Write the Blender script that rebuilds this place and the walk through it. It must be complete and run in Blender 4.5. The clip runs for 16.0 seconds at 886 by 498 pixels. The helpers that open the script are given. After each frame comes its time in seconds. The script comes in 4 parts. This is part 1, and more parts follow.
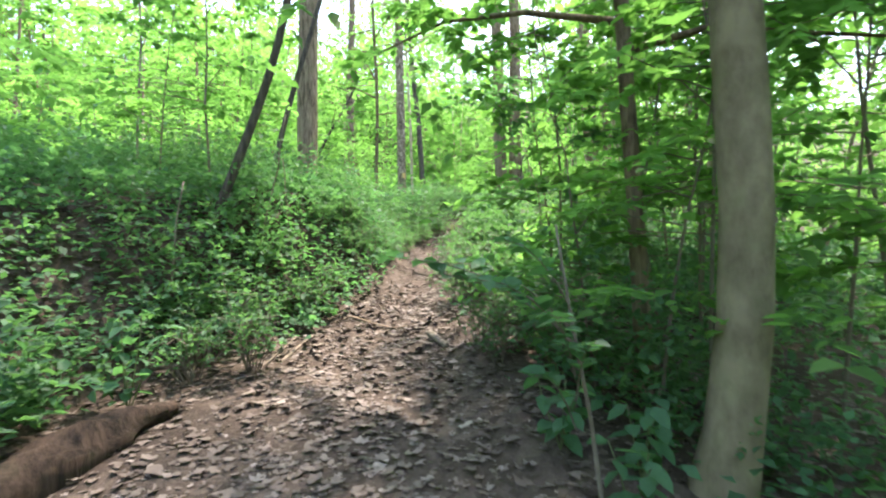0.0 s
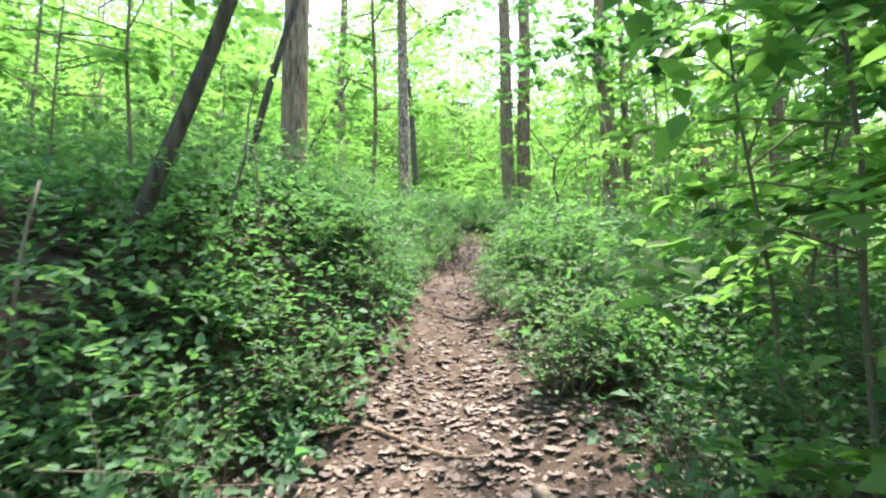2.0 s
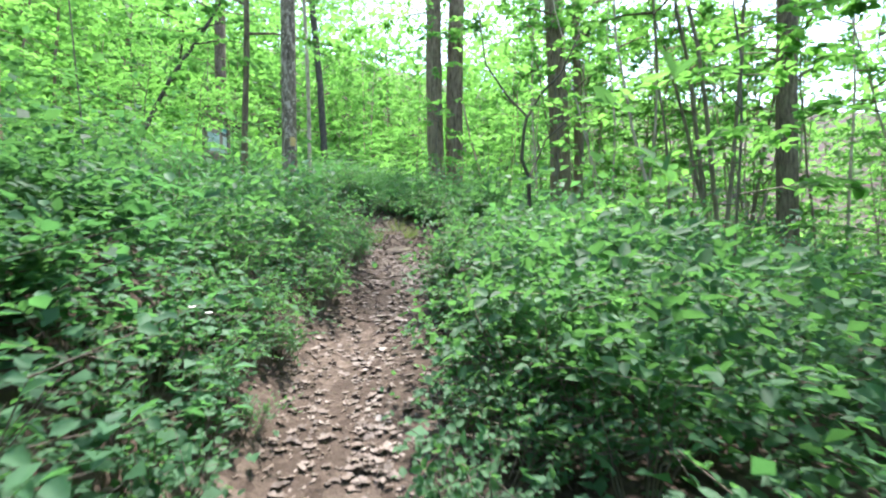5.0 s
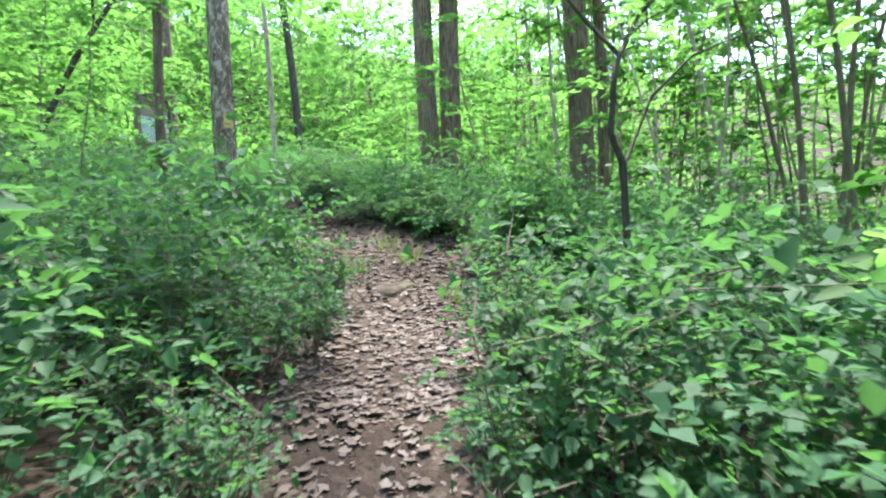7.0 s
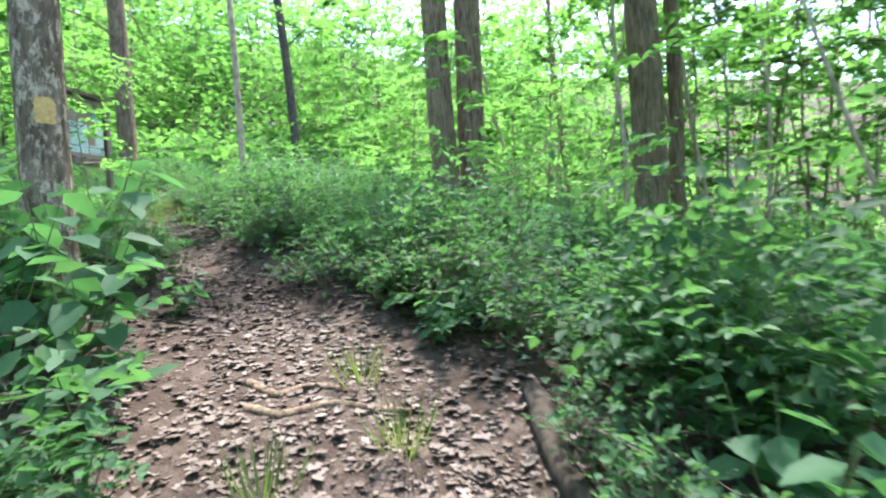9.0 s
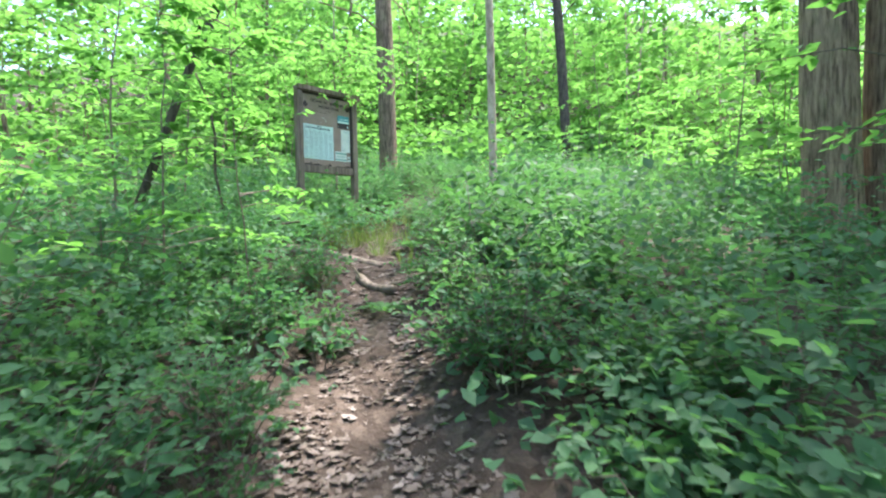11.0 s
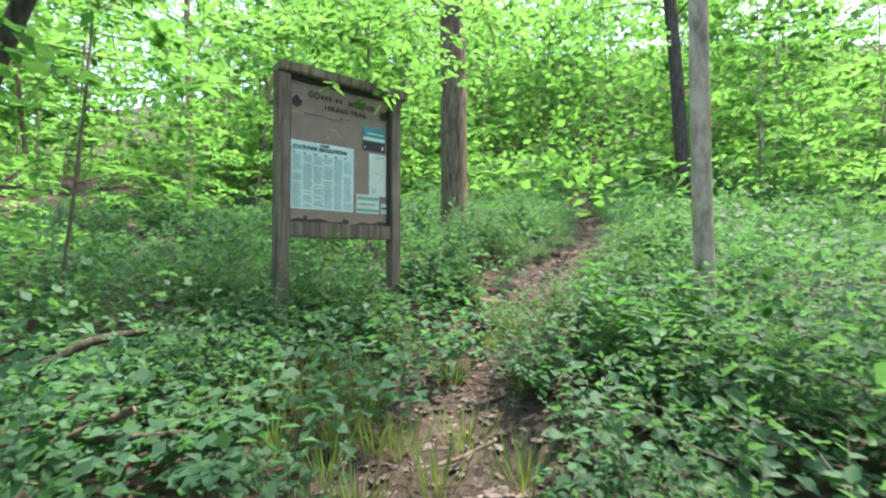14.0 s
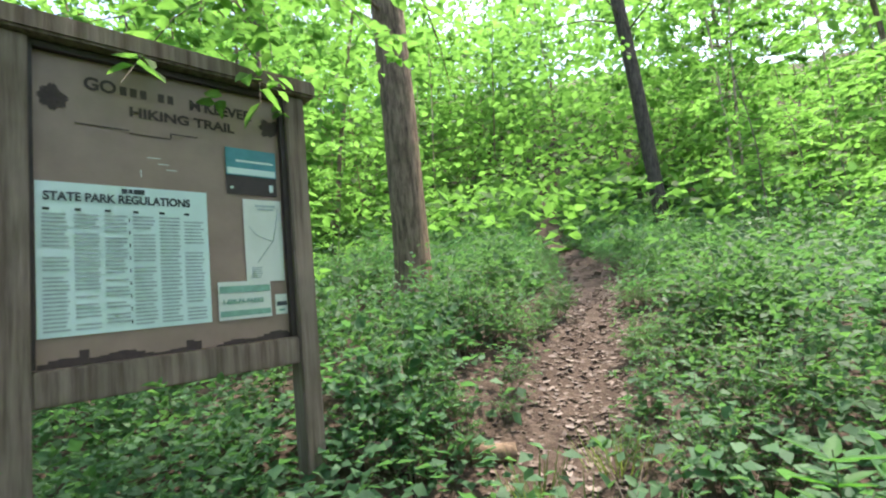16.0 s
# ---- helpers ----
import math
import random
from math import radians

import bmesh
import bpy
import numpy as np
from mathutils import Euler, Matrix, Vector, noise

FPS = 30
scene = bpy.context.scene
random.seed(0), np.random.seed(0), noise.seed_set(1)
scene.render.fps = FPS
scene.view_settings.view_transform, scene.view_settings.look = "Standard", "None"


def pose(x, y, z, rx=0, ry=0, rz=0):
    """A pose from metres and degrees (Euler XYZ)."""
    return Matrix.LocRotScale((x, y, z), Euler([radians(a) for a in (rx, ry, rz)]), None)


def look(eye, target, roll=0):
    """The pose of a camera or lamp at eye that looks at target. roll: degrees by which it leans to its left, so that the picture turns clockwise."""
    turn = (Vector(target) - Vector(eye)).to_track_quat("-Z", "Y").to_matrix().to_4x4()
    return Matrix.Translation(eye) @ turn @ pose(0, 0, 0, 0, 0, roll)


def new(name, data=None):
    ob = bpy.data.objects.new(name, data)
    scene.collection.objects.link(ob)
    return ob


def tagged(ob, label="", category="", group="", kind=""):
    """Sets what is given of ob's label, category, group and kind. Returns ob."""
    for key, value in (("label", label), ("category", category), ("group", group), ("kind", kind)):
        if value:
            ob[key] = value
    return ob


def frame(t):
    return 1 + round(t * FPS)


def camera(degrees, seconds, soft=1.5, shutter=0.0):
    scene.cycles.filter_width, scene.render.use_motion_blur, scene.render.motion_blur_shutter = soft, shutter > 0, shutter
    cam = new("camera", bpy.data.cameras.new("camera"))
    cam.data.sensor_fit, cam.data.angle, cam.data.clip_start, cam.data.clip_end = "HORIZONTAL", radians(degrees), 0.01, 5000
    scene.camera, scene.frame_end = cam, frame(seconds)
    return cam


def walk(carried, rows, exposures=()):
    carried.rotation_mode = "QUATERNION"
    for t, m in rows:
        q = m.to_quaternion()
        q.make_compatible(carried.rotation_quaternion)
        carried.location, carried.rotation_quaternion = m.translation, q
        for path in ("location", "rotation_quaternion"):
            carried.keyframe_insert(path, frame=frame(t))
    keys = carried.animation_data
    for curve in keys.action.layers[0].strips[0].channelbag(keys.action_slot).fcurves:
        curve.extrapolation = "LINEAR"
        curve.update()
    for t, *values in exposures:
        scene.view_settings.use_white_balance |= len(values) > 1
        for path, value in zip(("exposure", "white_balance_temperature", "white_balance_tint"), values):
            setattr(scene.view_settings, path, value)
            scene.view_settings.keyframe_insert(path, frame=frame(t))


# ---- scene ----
cam = camera(85.0, 16.0, 2.15, 0.2)
PATH = [
    (0.0, pose(0.429, -0.750, -0.046, 92.43, 0.96, 1.34)),
    (0.5, pose(0.158, -0.123, 0.092, 93.72, -3.34, 1.68)),
    (1.0, pose(0.055, 0.441, 0.159, 93.71, 0.15, 3.59)),
    (1.5, pose(-0.166, 0.951, 0.240, 93.37, -0.22, 4.60)),
    (2.0, pose(-0.243, 1.410, 0.354, 93.17, 0.39, -0.43)),
    (2.5, pose(-0.188, 2.033, 0.483, 92.49, 5.63, -3.02)),
    (3.0, pose(-0.162, 2.641, 0.540, 91.73, 4.90, -5.69)),
    (3.5, pose(0.005, 3.272, 0.587, 89.68, 3.65, -10.36)),
    (4.0, pose(-0.032, 3.896, 0.762, 88.69, 1.66, -10.81)),
    (4.5, pose(0.002, 4.531, 0.877, 89.19, -1.96, -12.01)),
    (5.0, pose(0.001, 5.306, 1.086, 89.42, 0.22, -10.22)),
    (7.5, pose(0.243, 8.834, 1.691, 87.03, 2.79, -12.42)),
    (8.0, pose(0.298, 9.587, 1.893, 86.83, 0.75, -16.08)),
    (8.5, pose(0.627, 10.437, 2.019, 86.71, 1.96, -17.04)),
    (9.0, pose(0.759, 11.295, 2.103, 88.44, 2.83, -10.19)),
    (9.5, pose(0.787, 12.135, 2.243, 86.38, -0.40, 1.08)),
    (10.0, pose(0.768, 12.995, 2.469, 85.76, -1.50, 14.88)),
    (12.5, pose(-0.504, 16.396, 3.278, 91.09, 0.39, 23.13)),
    (13.0, pose(-0.861, 17.016, 3.399, 92.00, -0.71, 24.83)),
    (13.5, pose(-1.215, 17.805, 3.492, 91.65, -1.60, 25.26)),
    (14.0, pose(-1.564, 18.341, 3.622, 91.16, -0.12, 27.45)),
    (14.5, pose(-1.843, 18.924, 3.698, 91.54, 0.25, 24.86)),
    (15.0, pose(-2.124, 19.430, 3.863, 91.90, 5.09, 24.33)),
    (15.5, pose(-2.425, 19.852, 4.033, 94.21, 5.99, 22.83)),
    (16.0, pose(-2.524, 20.238, 4.062, 95.35, 5.27, 22.66)),
]
walk(cam, PATH, [(0, 2.95, 6900, 17), (1, 3.0, 6900, 17), (2, 2.95, 6800, 17), (3, 2.72, 6600, 15), (5, 2.7, 6200, 14), (7.5, 2.72, 6200, 15), (9, 2.8, 6200, 16), (10, 2.95, 6300, 16), (12.5, 2.57, 6300, 15), (14.5, 2.52, 6800, 17), (16, 2.36, 7000, 18)])

# ---- light ----
SUN_EL, SUN_AZ = 67.0, 26.0
world = bpy.data.worlds.new("sky")
scene.world = world
world.use_nodes = True
wn = world.node_tree.nodes
sky = wn.new("ShaderNodeTexSky")
sky.sky_type, sky.sun_disc = "NISHITA", False
sky.sun_elevation, sky.sun_rotation = radians(SUN_EL), radians(SUN_AZ)
sky.air_density, sky.dust_density = 1.0, 2.0
world.node_tree.links.new(sky.outputs[0], wn["Background"].inputs[0])
wn["Background"].inputs[1].default_value = 0.15
sun = new("sun", bpy.data.lights.new("sun", "SUN"))
sun.data.energy, sun.data.angle, sun.data.color = 2.5, radians(3.0), (1.0, 0.95, 0.86)
sd = Vector((math.sin(radians(SUN_AZ)) * math.cos(radians(SUN_EL)), math.cos(radians(SUN_AZ)) * math.cos(radians(SUN_EL)), math.sin(radians(SUN_EL))))
sun.matrix_world = look(sd * 80, (0, 0, 0))

rng = np.random.default_rng(7)


# ---- materials ----
def material(name):
    m = bpy.data.materials.new(name)
    m.use_nodes = True
    nt = m.node_tree
    return m, nt, nt.nodes["Principled BSDF"]


def node(nt, kind, **values):
    n = nt.nodes.new(kind)
    for k, v in values.items():
        n.inputs[k.replace("_", " ")].default_value = v
    return n


def ramp(nt, fac, stops):
    r = nt.nodes.new("ShaderNodeValToRGB")
    e = r.color_ramp.elements
    while len(e) < len(stops):
        e.new(0.5)
    for q, (p, c) in zip(e, stops):
        q.position, q.color = p, (*c, 1)
    nt.links.new(fac, r.inputs[0])
    return r.outputs[0]


def coords(nt, scale=(1, 1, 1), world_space=False):
    mp = nt.nodes.new("ShaderNodeMapping")
    mp.inputs["Scale"].default_value = scale
    if world_space:
        g = nt.nodes.new("ShaderNodeNewGeometry")
        nt.links.new(g.outputs["Position"], mp.inputs[0])
    else:
        tc = nt.nodes.new("ShaderNodeTexCoord")
        nt.links.new(tc.outputs["Object"], mp.inputs[0])
    return mp.outputs[0]


def noise_tex(nt, vec, scale, detail=4.0, rough=0.6):
    n = node(nt, "ShaderNodeTexNoise", Scale=scale, Detail=detail, Roughness=rough)
    nt.links.new(vec, n.inputs["Vector"])
    return n.outputs[0]


def mix(nt, fac, a, b, mode="MIX"):
    n = nt.nodes.new("ShaderNodeMix")
    n.data_type, n.blend_type = "RGBA", mode
    for sock, v in ((n.inputs[0], fac), (n.inputs[6], a), (n.inputs[7], b)):
        if isinstance(v, (int, float)):
            sock.default_value = v
        elif isinstance(v, tuple):
            sock.default_value = (*v, 1)
        else:
            nt.links.new(v, sock)
    return n.outputs[2]


def bump(nt, bsdf, height, strength, distance=0.02):
    b = node(nt, "ShaderNodeBump", Strength=strength, Distance=distance)
    nt.links.new(height, b.inputs["Height"])
    nt.links.new(b.outputs[0], bsdf.inputs["Normal"])


def leaf_material(name, dark, mid, light, glow, trans=0.45, rough=0.6):
    m, nt, b = material(name)
    geo = nt.nodes.new("ShaderNodeNewGeometry")
    c = ramp(nt, geo.outputs["Random Per Island"], [(0.0, dark), (0.55, mid), (1.0, light)])
    big = noise_tex(nt, coords(nt, world_space=True), 0.7, 2.0)
    c = mix(nt, 0.45, c, ramp(nt, big, [(0.3, (0.45, 0.5, 0.45)), (0.7, (1.0, 1.0, 0.9))]), "MULTIPLY")
    fine = noise_tex(nt, coords(nt, world_space=True), 60.0, 2.0)
    c = mix(nt, 0.25, c, fine, "OVERLAY")
    nt.links.new(c, b.inputs["Base Color"])
    b.inputs["Roughness"].default_value = rough
    b.inputs["Specular IOR Level"].default_value = 0.22
    t = nt.nodes.new("ShaderNodeBsdfTranslucent")
    nt.links.new(mix(nt, 1.0, mix(nt, 0.5, c, light), glow, "MULTIPLY"), t.inputs[0])
    ms = nt.nodes.new("ShaderNodeMixShader")
    ms.inputs[0].default_value = trans
    nt.links.new(b.outputs[0], ms.inputs[1])
    nt.links.new(t.outputs[0], ms.inputs[2])
    nt.links.new(ms.outputs[0], nt.nodes["Material Output"].inputs[0])
    return m


def bark_material(name, dark, light, stretch=0.18, scale=22.0, strength=0.8, moss=0.25, patches=None):
    m, nt, b = material(name)
    v = coords(nt, (1, 1, stretch))
    n1 = noise_tex(nt, v, scale, 6.0, 0.65)
    n2 = noise_tex(nt, coords(nt), 3.5, 3.0)
    c = ramp(nt, n1, [(0.32, dark), (0.62, light)])
    c = mix(nt, 0.5, c, ramp(nt, n2, [(0.35, (0.55, 0.55, 0.5)), (0.65, (1, 1, 1))]), "MULTIPLY")
    if moss:
        n3 = noise_tex(nt, coords(nt), 6.0, 4.0)
        f = ramp(nt, n3, [(0.52, (0, 0, 0)), (0.72, (moss, moss, moss))])
        c = mix(nt, f, c, (0.13, 0.16, 0.07))
    if patches:
        n4 = noise_tex(nt, coords(nt, (1, 1, 0.45)), 17.0, 7.0, 0.8)
        f = ramp(nt, n4, [(0.50, (0, 0, 0)), (0.58, (0.9, 0.9, 0.9))])
        c = mix(nt, f, c, patches)
    nt.links.new(c, b.inputs["Base Color"])
    b.inputs["Roughness"].default_value = 0.9
    b.inputs["Specular IOR Level"].default_value = 0.2
    bump(nt, b, n1, strength, 0.02)
    return m


def plain_material(name, color, rough=0.7, grain=30.0, amount=0.35, strength=0.2, metal=0.0):
    m, nt, b = material(name)
    n = noise_tex(nt, coords(nt), grain, 5.0)
    lo = tuple(x * (1 - amount) for x in color)
    c = ramp(nt, n, [(0.3, lo), (0.7, color)])
    nt.links.new(c, b.inputs["Base Color"])
    b.inputs["Roughness"].default_value = rough
    b.inputs["Metallic"].default_value = metal
    bump(nt, b, n, strength, 0.005)
    return m


LEAF_SHRUB = leaf_material("shrub_leaf", (0.038, 0.088, 0.046), (0.06, 0.138, 0.068), (0.09, 0.19, 0.088), (1.55, 1.8, 0.9), 0.42)
LEAF_BROAD = leaf_material("broad_leaf", (0.04, 0.10, 0.055), (0.062, 0.148, 0.078), (0.09, 0.20, 0.10), (1.45, 1.75, 0.9), 0.42)
LEAF_FERN = leaf_material("fern_leaf", (0.03, 0.10, 0.035), (0.05, 0.15, 0.045), (0.08, 0.20, 0.06), (1.4, 1.75, 0.75), 0.4)
LEAF_TREE = leaf_material("tree_leaf", (0.04, 0.105, 0.028), (0.07, 0.165, 0.042), (0.115, 0.23, 0.07), (2.0, 2.25, 1.4), 0.54)
GRASS = leaf_material("grass_blade", (0.07, 0.12, 0.04), (0.11, 0.17, 0.05), (0.17, 0.22, 0.08), (1.4, 1.5, 0.8), 0.35)
DEAD_LEAF, _nt, _b = material("dead_leaf")
_g = _nt.nodes.new("ShaderNodeNewGeometry")
_c = ramp(_nt, _g.outputs["Random Per Island"], [(0.0, (0.045, 0.03, 0.022)), (0.3, (0.085, 0.06, 0.045)), (0.7, (0.112, 0.083, 0.065)), (0.93, (0.145, 0.113, 0.093)), (1.0, (0.225, 0.185, 0.158))])
_c = mix(_nt, 0.4, _c, noise_tex(_nt, coords(_nt, world_space=True), 45.0, 4.0), "OVERLAY")
_nt.links.new(_c, _b.inputs["Base Color"])
_b.inputs["Roughness"].default_value = 0.65
BARK_GREY = bark_material("grey_bark", (0.05, 0.032, 0.021), (0.33, 0.235, 0.16), 0.12, 26.0, 1.0)
BARK_BROWN = bark_material("brown_bark", (0.05, 0.034, 0.024), (0.25, 0.18, 0.125))
BARK_DARK = bark_material("dark_bark", (0.03, 0.024, 0.02), (0.11, 0.09, 0.07), moss=0.1)
BARK_SMOOTH = bark_material("smooth_bark", (0.115, 0.09, 0.058), (0.23, 0.185, 0.12), 0.5, 9.0, 0.25, 0.2)
BARK_PALE = bark_material("pale_bark", (0.25, 0.18, 0.14), (0.58, 0.45, 0.36), 0.4, 14.0, 0.4, 0.0)
BARK_FLAKY = bark_material("flaky_bark", (0.05, 0.035, 0.025), (0.26, 0.19, 0.14), 0.25, 18.0, 1.0, 0.1, (0.54, 0.43, 0.33))
ROTTEN = bark_material("rotten_wood", (0.018, 0.012, 0.009), (0.075, 0.048, 0.034), 0.08, 24.0, 1.0, 0.1)
TWIG = plain_material("twig_wood", (0.15, 0.12, 0.09), 0.85)
DEADWOOD = bark_material("weathered_deadwood", (0.07, 0.053, 0.041), (0.25, 0.2, 0.16), 0.3, 18.0, 0.7, 0.15)
STEM = plain_material("green_stem", (0.12, 0.15, 0.06), 0.7)

# forest soil: dark earth with trodden leaf crumbs
SOIL, nt, b = material("forest_soil")
wv = coords(nt, world_space=True)
vor = node(nt, "ShaderNodeTexVoronoi", Scale=16.0, Randomness=1.0)
nt.links.new(wv, vor.inputs["Vector"])
cell = ramp(nt, vor.outputs["Color"], [(0.1, (0.04, 0.029, 0.022)), (0.45, (0.074, 0.055, 0.043)), (0.9, (0.13, 0.10, 0.08))])
patch = noise_tex(nt, wv, 1.6, 5.0)
c = mix(nt, ramp(nt, patch, [(0.35, (0, 0, 0)), (0.65, (1, 1, 1))]), cell, (0.052, 0.038, 0.029))
c = mix(nt, 0.35, c, noise_tex(nt, wv, 55.0, 5.0), "OVERLAY")
nt.links.new(c, b.inputs["Base Color"])
b.inputs["Roughness"].default_value = 0.95
b.inputs["Specular IOR Level"].default_value = 0.15
bump(nt, b, noise_tex(nt, wv, 25.0, 6.0), 0.9, 0.03)


# ---- lie of the land ----
def curve(knots):
    ys = np.array([k[0] for k in knots], float)
    xs = np.array([k[1] for k in knots], float)

    def f(y):
        y = np.asarray(y, float)
        return sum(np.interp(y + o, ys, xs) * w for o, w in ((-1.2, 0.15), (-0.6, 0.2), (0, 0.3), (0.6, 0.2), (1.2, 0.15)))
    return f


path_x = curve([(-300, 0.3), (-4, 0.3), (-0.75, 0.1), (1.5, -0.2), (4.3, -0.2), (6.3, 0.05), (7.5, -0.12), (8.4, -0.1), (9.5, -0.05), (11, 0.6), (12.5, 0.92), (13.3, 0.8),
                (14.6, 0.2), (16.4, -0.6), (18.5, -1.65), (19.3, -2.12), (20.75, -2.95), (22.0, -3.12), (23.2, -2.98), (25.3, -3.0), (29.5, -3.55), (34.6, -4.9), (45, -6.5), (300, -7)])
path_z = curve([(-300, -9), (-10, -2.9), (-0.75, -1.45), (1, -1.19), (2.6, -0.86), (5.3, -0.31), (8.8, 0.29), (10.4, 0.60), (12.1, 0.85), (13, 1.07),
                (16.4, 1.88), (18.3, 2.2), (20.2, 2.64), (25, 3.55), (34.6, 5.05), (42, 7.2), (55, 13.5), (80, 27), (120, 45), (300, 60)])


def smooth(a, b_, x):
    t = np.clip((x - a) / (b_ - a), 0, 1)
    return t * t * (3 - 2 * t)


def half_width(y):
    return np.interp(y, [-4, 0.5, 2.5, 4.5, 6, 7.5, 9, 11, 13, 14.6, 16, 18.6, 20.5, 22, 26, 30, 45],
                     [1.6, 1.25, 0.8, 0.45, 0.34, 0.28, 0.3, 0.44, 0.75, 0.9, 0.34, 0.26, 0.5, 0.3, 0.26, 0.3, 0.3])


def wave(x, y):
    return (np.sin(1.7 * x + 0.6 * y + 1) * np.sin(1.3 * y - 0.4 * x) * 0.05 + np.sin(4.1 * x + 2.3 * y) * np.sin(3.7 * y - 1.9 * x + 2) * 0.022
            + np.sin(0.31 * x + 0.2 * y) * np.sin(0.27 * y + 1.3) * 0.25 * smooth(4, 15, np.abs(x - path_x(y))))


def height(x, y):
    x, y = np.asarray(x, float), np.asarray(y, float)
    u = x - path_x(y)
    hw = half_width(y)
    start = 1 - smooth(7.5, 11, y)
    toe = np.interp(y, [-4, 1.0, 2.2, 3.2, 4.0, 5.0, 6.2], [2.4, 2.2, 1.9, 1.45, 1.0, 0.55, 0.0])
    left = np.maximum(-u - np.maximum(hw * 0.8, toe), 0)
    right = np.maximum(u - hw * 0.8, 0)
    bank = start * (1.0 * smooth(0, 1.5, left) + 0.16 * left) + (1 - start) * (0.10 * smooth(0, 0.6, left) + 0.05 * left)
    far_left = np.minimum(left, 60) * 0.06 * smooth(8, 20, left)
    fall = -0.10 * np.minimum(right, 7) - 0.22 * np.clip(right - 7, 0, 25) + 0.12 * smooth(0, 0.4, right)
    return path_z(y) + bank + far_left + fall + wave(x, y) - 0.05 * (1 - smooth(0, 1, np.abs(u) / hw))


# ---- mesh building ----
def build(name, V, F, mats, M=None, shade=False):
    me = bpy.data.meshes.new(name)
    V, F = np.asarray(V, np.float32), np.asarray(F, np.int32)
    me.vertices.add(len(V))
    me.vertices.foreach_set("co", V.ravel())
    me.loops.add(F.size)
    me.loops.foreach_set("vertex_index", F.ravel())
    me.polygons.add(len(F))
    me.polygons.foreach_set("loop_start", np.arange(0, F.size, 4, dtype=np.int32))
    me.polygons.foreach_set("loop_total", np.full(len(F), 4, np.int32))
    for m in mats:
        me.materials.append(m)
    if M is not None:
        me.polygons.foreach_set("material_index", np.asarray(M, np.int32))
    if shade:
        me.polygons.foreach_set("use_smooth", np.ones(len(F), bool))
    me.update(calc_edges=True)
    me.validate()
    return me


def merged(pieces):
    """Several (V, F) as one."""
    pieces = [p for p in pieces if len(p[0])]
    if not pieces:
        return np.zeros((0, 3)), np.zeros((0, 4), int)
    off = np.cumsum([0] + [len(p[0]) for p in pieces[:-1]])
    return np.concatenate([p[0] for p in pieces]), np.concatenate([p[1] + o for p, o in zip(pieces, off)])


def unit(v):
    return v / (np.linalg.norm(v, axis=-1, keepdims=True) + 1e-9)


def tube(points, radii, sides=8, cap=True):
    P = np.asarray(points, float)
    r = np.asarray(radii, float)
    T = unit(np.gradient(P, axis=0))
    ref = np.array([0.0, 1.0, 0.0]) if abs(T[:, 1]).mean() < 0.8 else np.array([1.0, 0, 0])
    A = unit(np.cross(T, ref))
    B = np.cross(T, A)
    a = np.linspace(0, 2 * np.pi, sides, endpoint=False)
    rr = r[:, None] if r.ndim == 1 else r
    V = P[:, None] + rr[..., None] * (A[:, None] * np.cos(a)[None, :, None] + B[:, None] * np.sin(a)[None, :, None])
    n = len(P)
    i, j = np.meshgrid(np.arange(n - 1), np.arange(sides), indexing="ij")
    F = np.stack([i * sides + j, i * sides + (j + 1) % sides, (i + 1) * sides + (j + 1) % sides, (i + 1) * sides + j], -1).reshape(-1, 4)
    V = V.reshape(-1, 3)
    if cap:
        for end in (0, n - 1):
            k = end * sides
            for q in range(0, sides - 2, 2):
                F = np.vstack([F, [k, k + q + 1, k + q + 2, k + (q + 3) % sides]])
    return V, F


def leaves(P, D, N, L, W, fold=0.25, fine=True):
    """Folded leaves from their stalks P along D, facing N."""
    D = unit(D)
    S = unit(np.cross(D, N))
    U = np.cross(S, D)
    L, W = np.asarray(L)[:, None], np.asarray(W)[:, None]

    def at(l, s, h):
        return P + D * L * l + S * W * s + U * W * h
    n = len(P)
    if fine:
        V = np.stack([at(0, 0, 0), at(0.28, -0.5, fold), at(0.7, -0.36, fold * 0.6), at(1, 0, -0.1), at(0.7, 0.36, fold * 0.6), at(0.28, 0.5, fold)], 1)
        k = np.arange(n)[:, None] * 6
        F = np.concatenate([k + np.array([[0, 3, 2, 1]]), k + np.array([[0, 5, 4, 3]])])
        return V.reshape(-1, 3), F
    V = np.stack([at(0, 0, 0), at(0.45, -0.5, fold), at(1, 0, 0), at(0.45, 0.5, fold)], 1)
    return V.reshape(-1, 3), np.arange(n)[:, None] * 4 + np.array([[0, 3, 2, 1]])


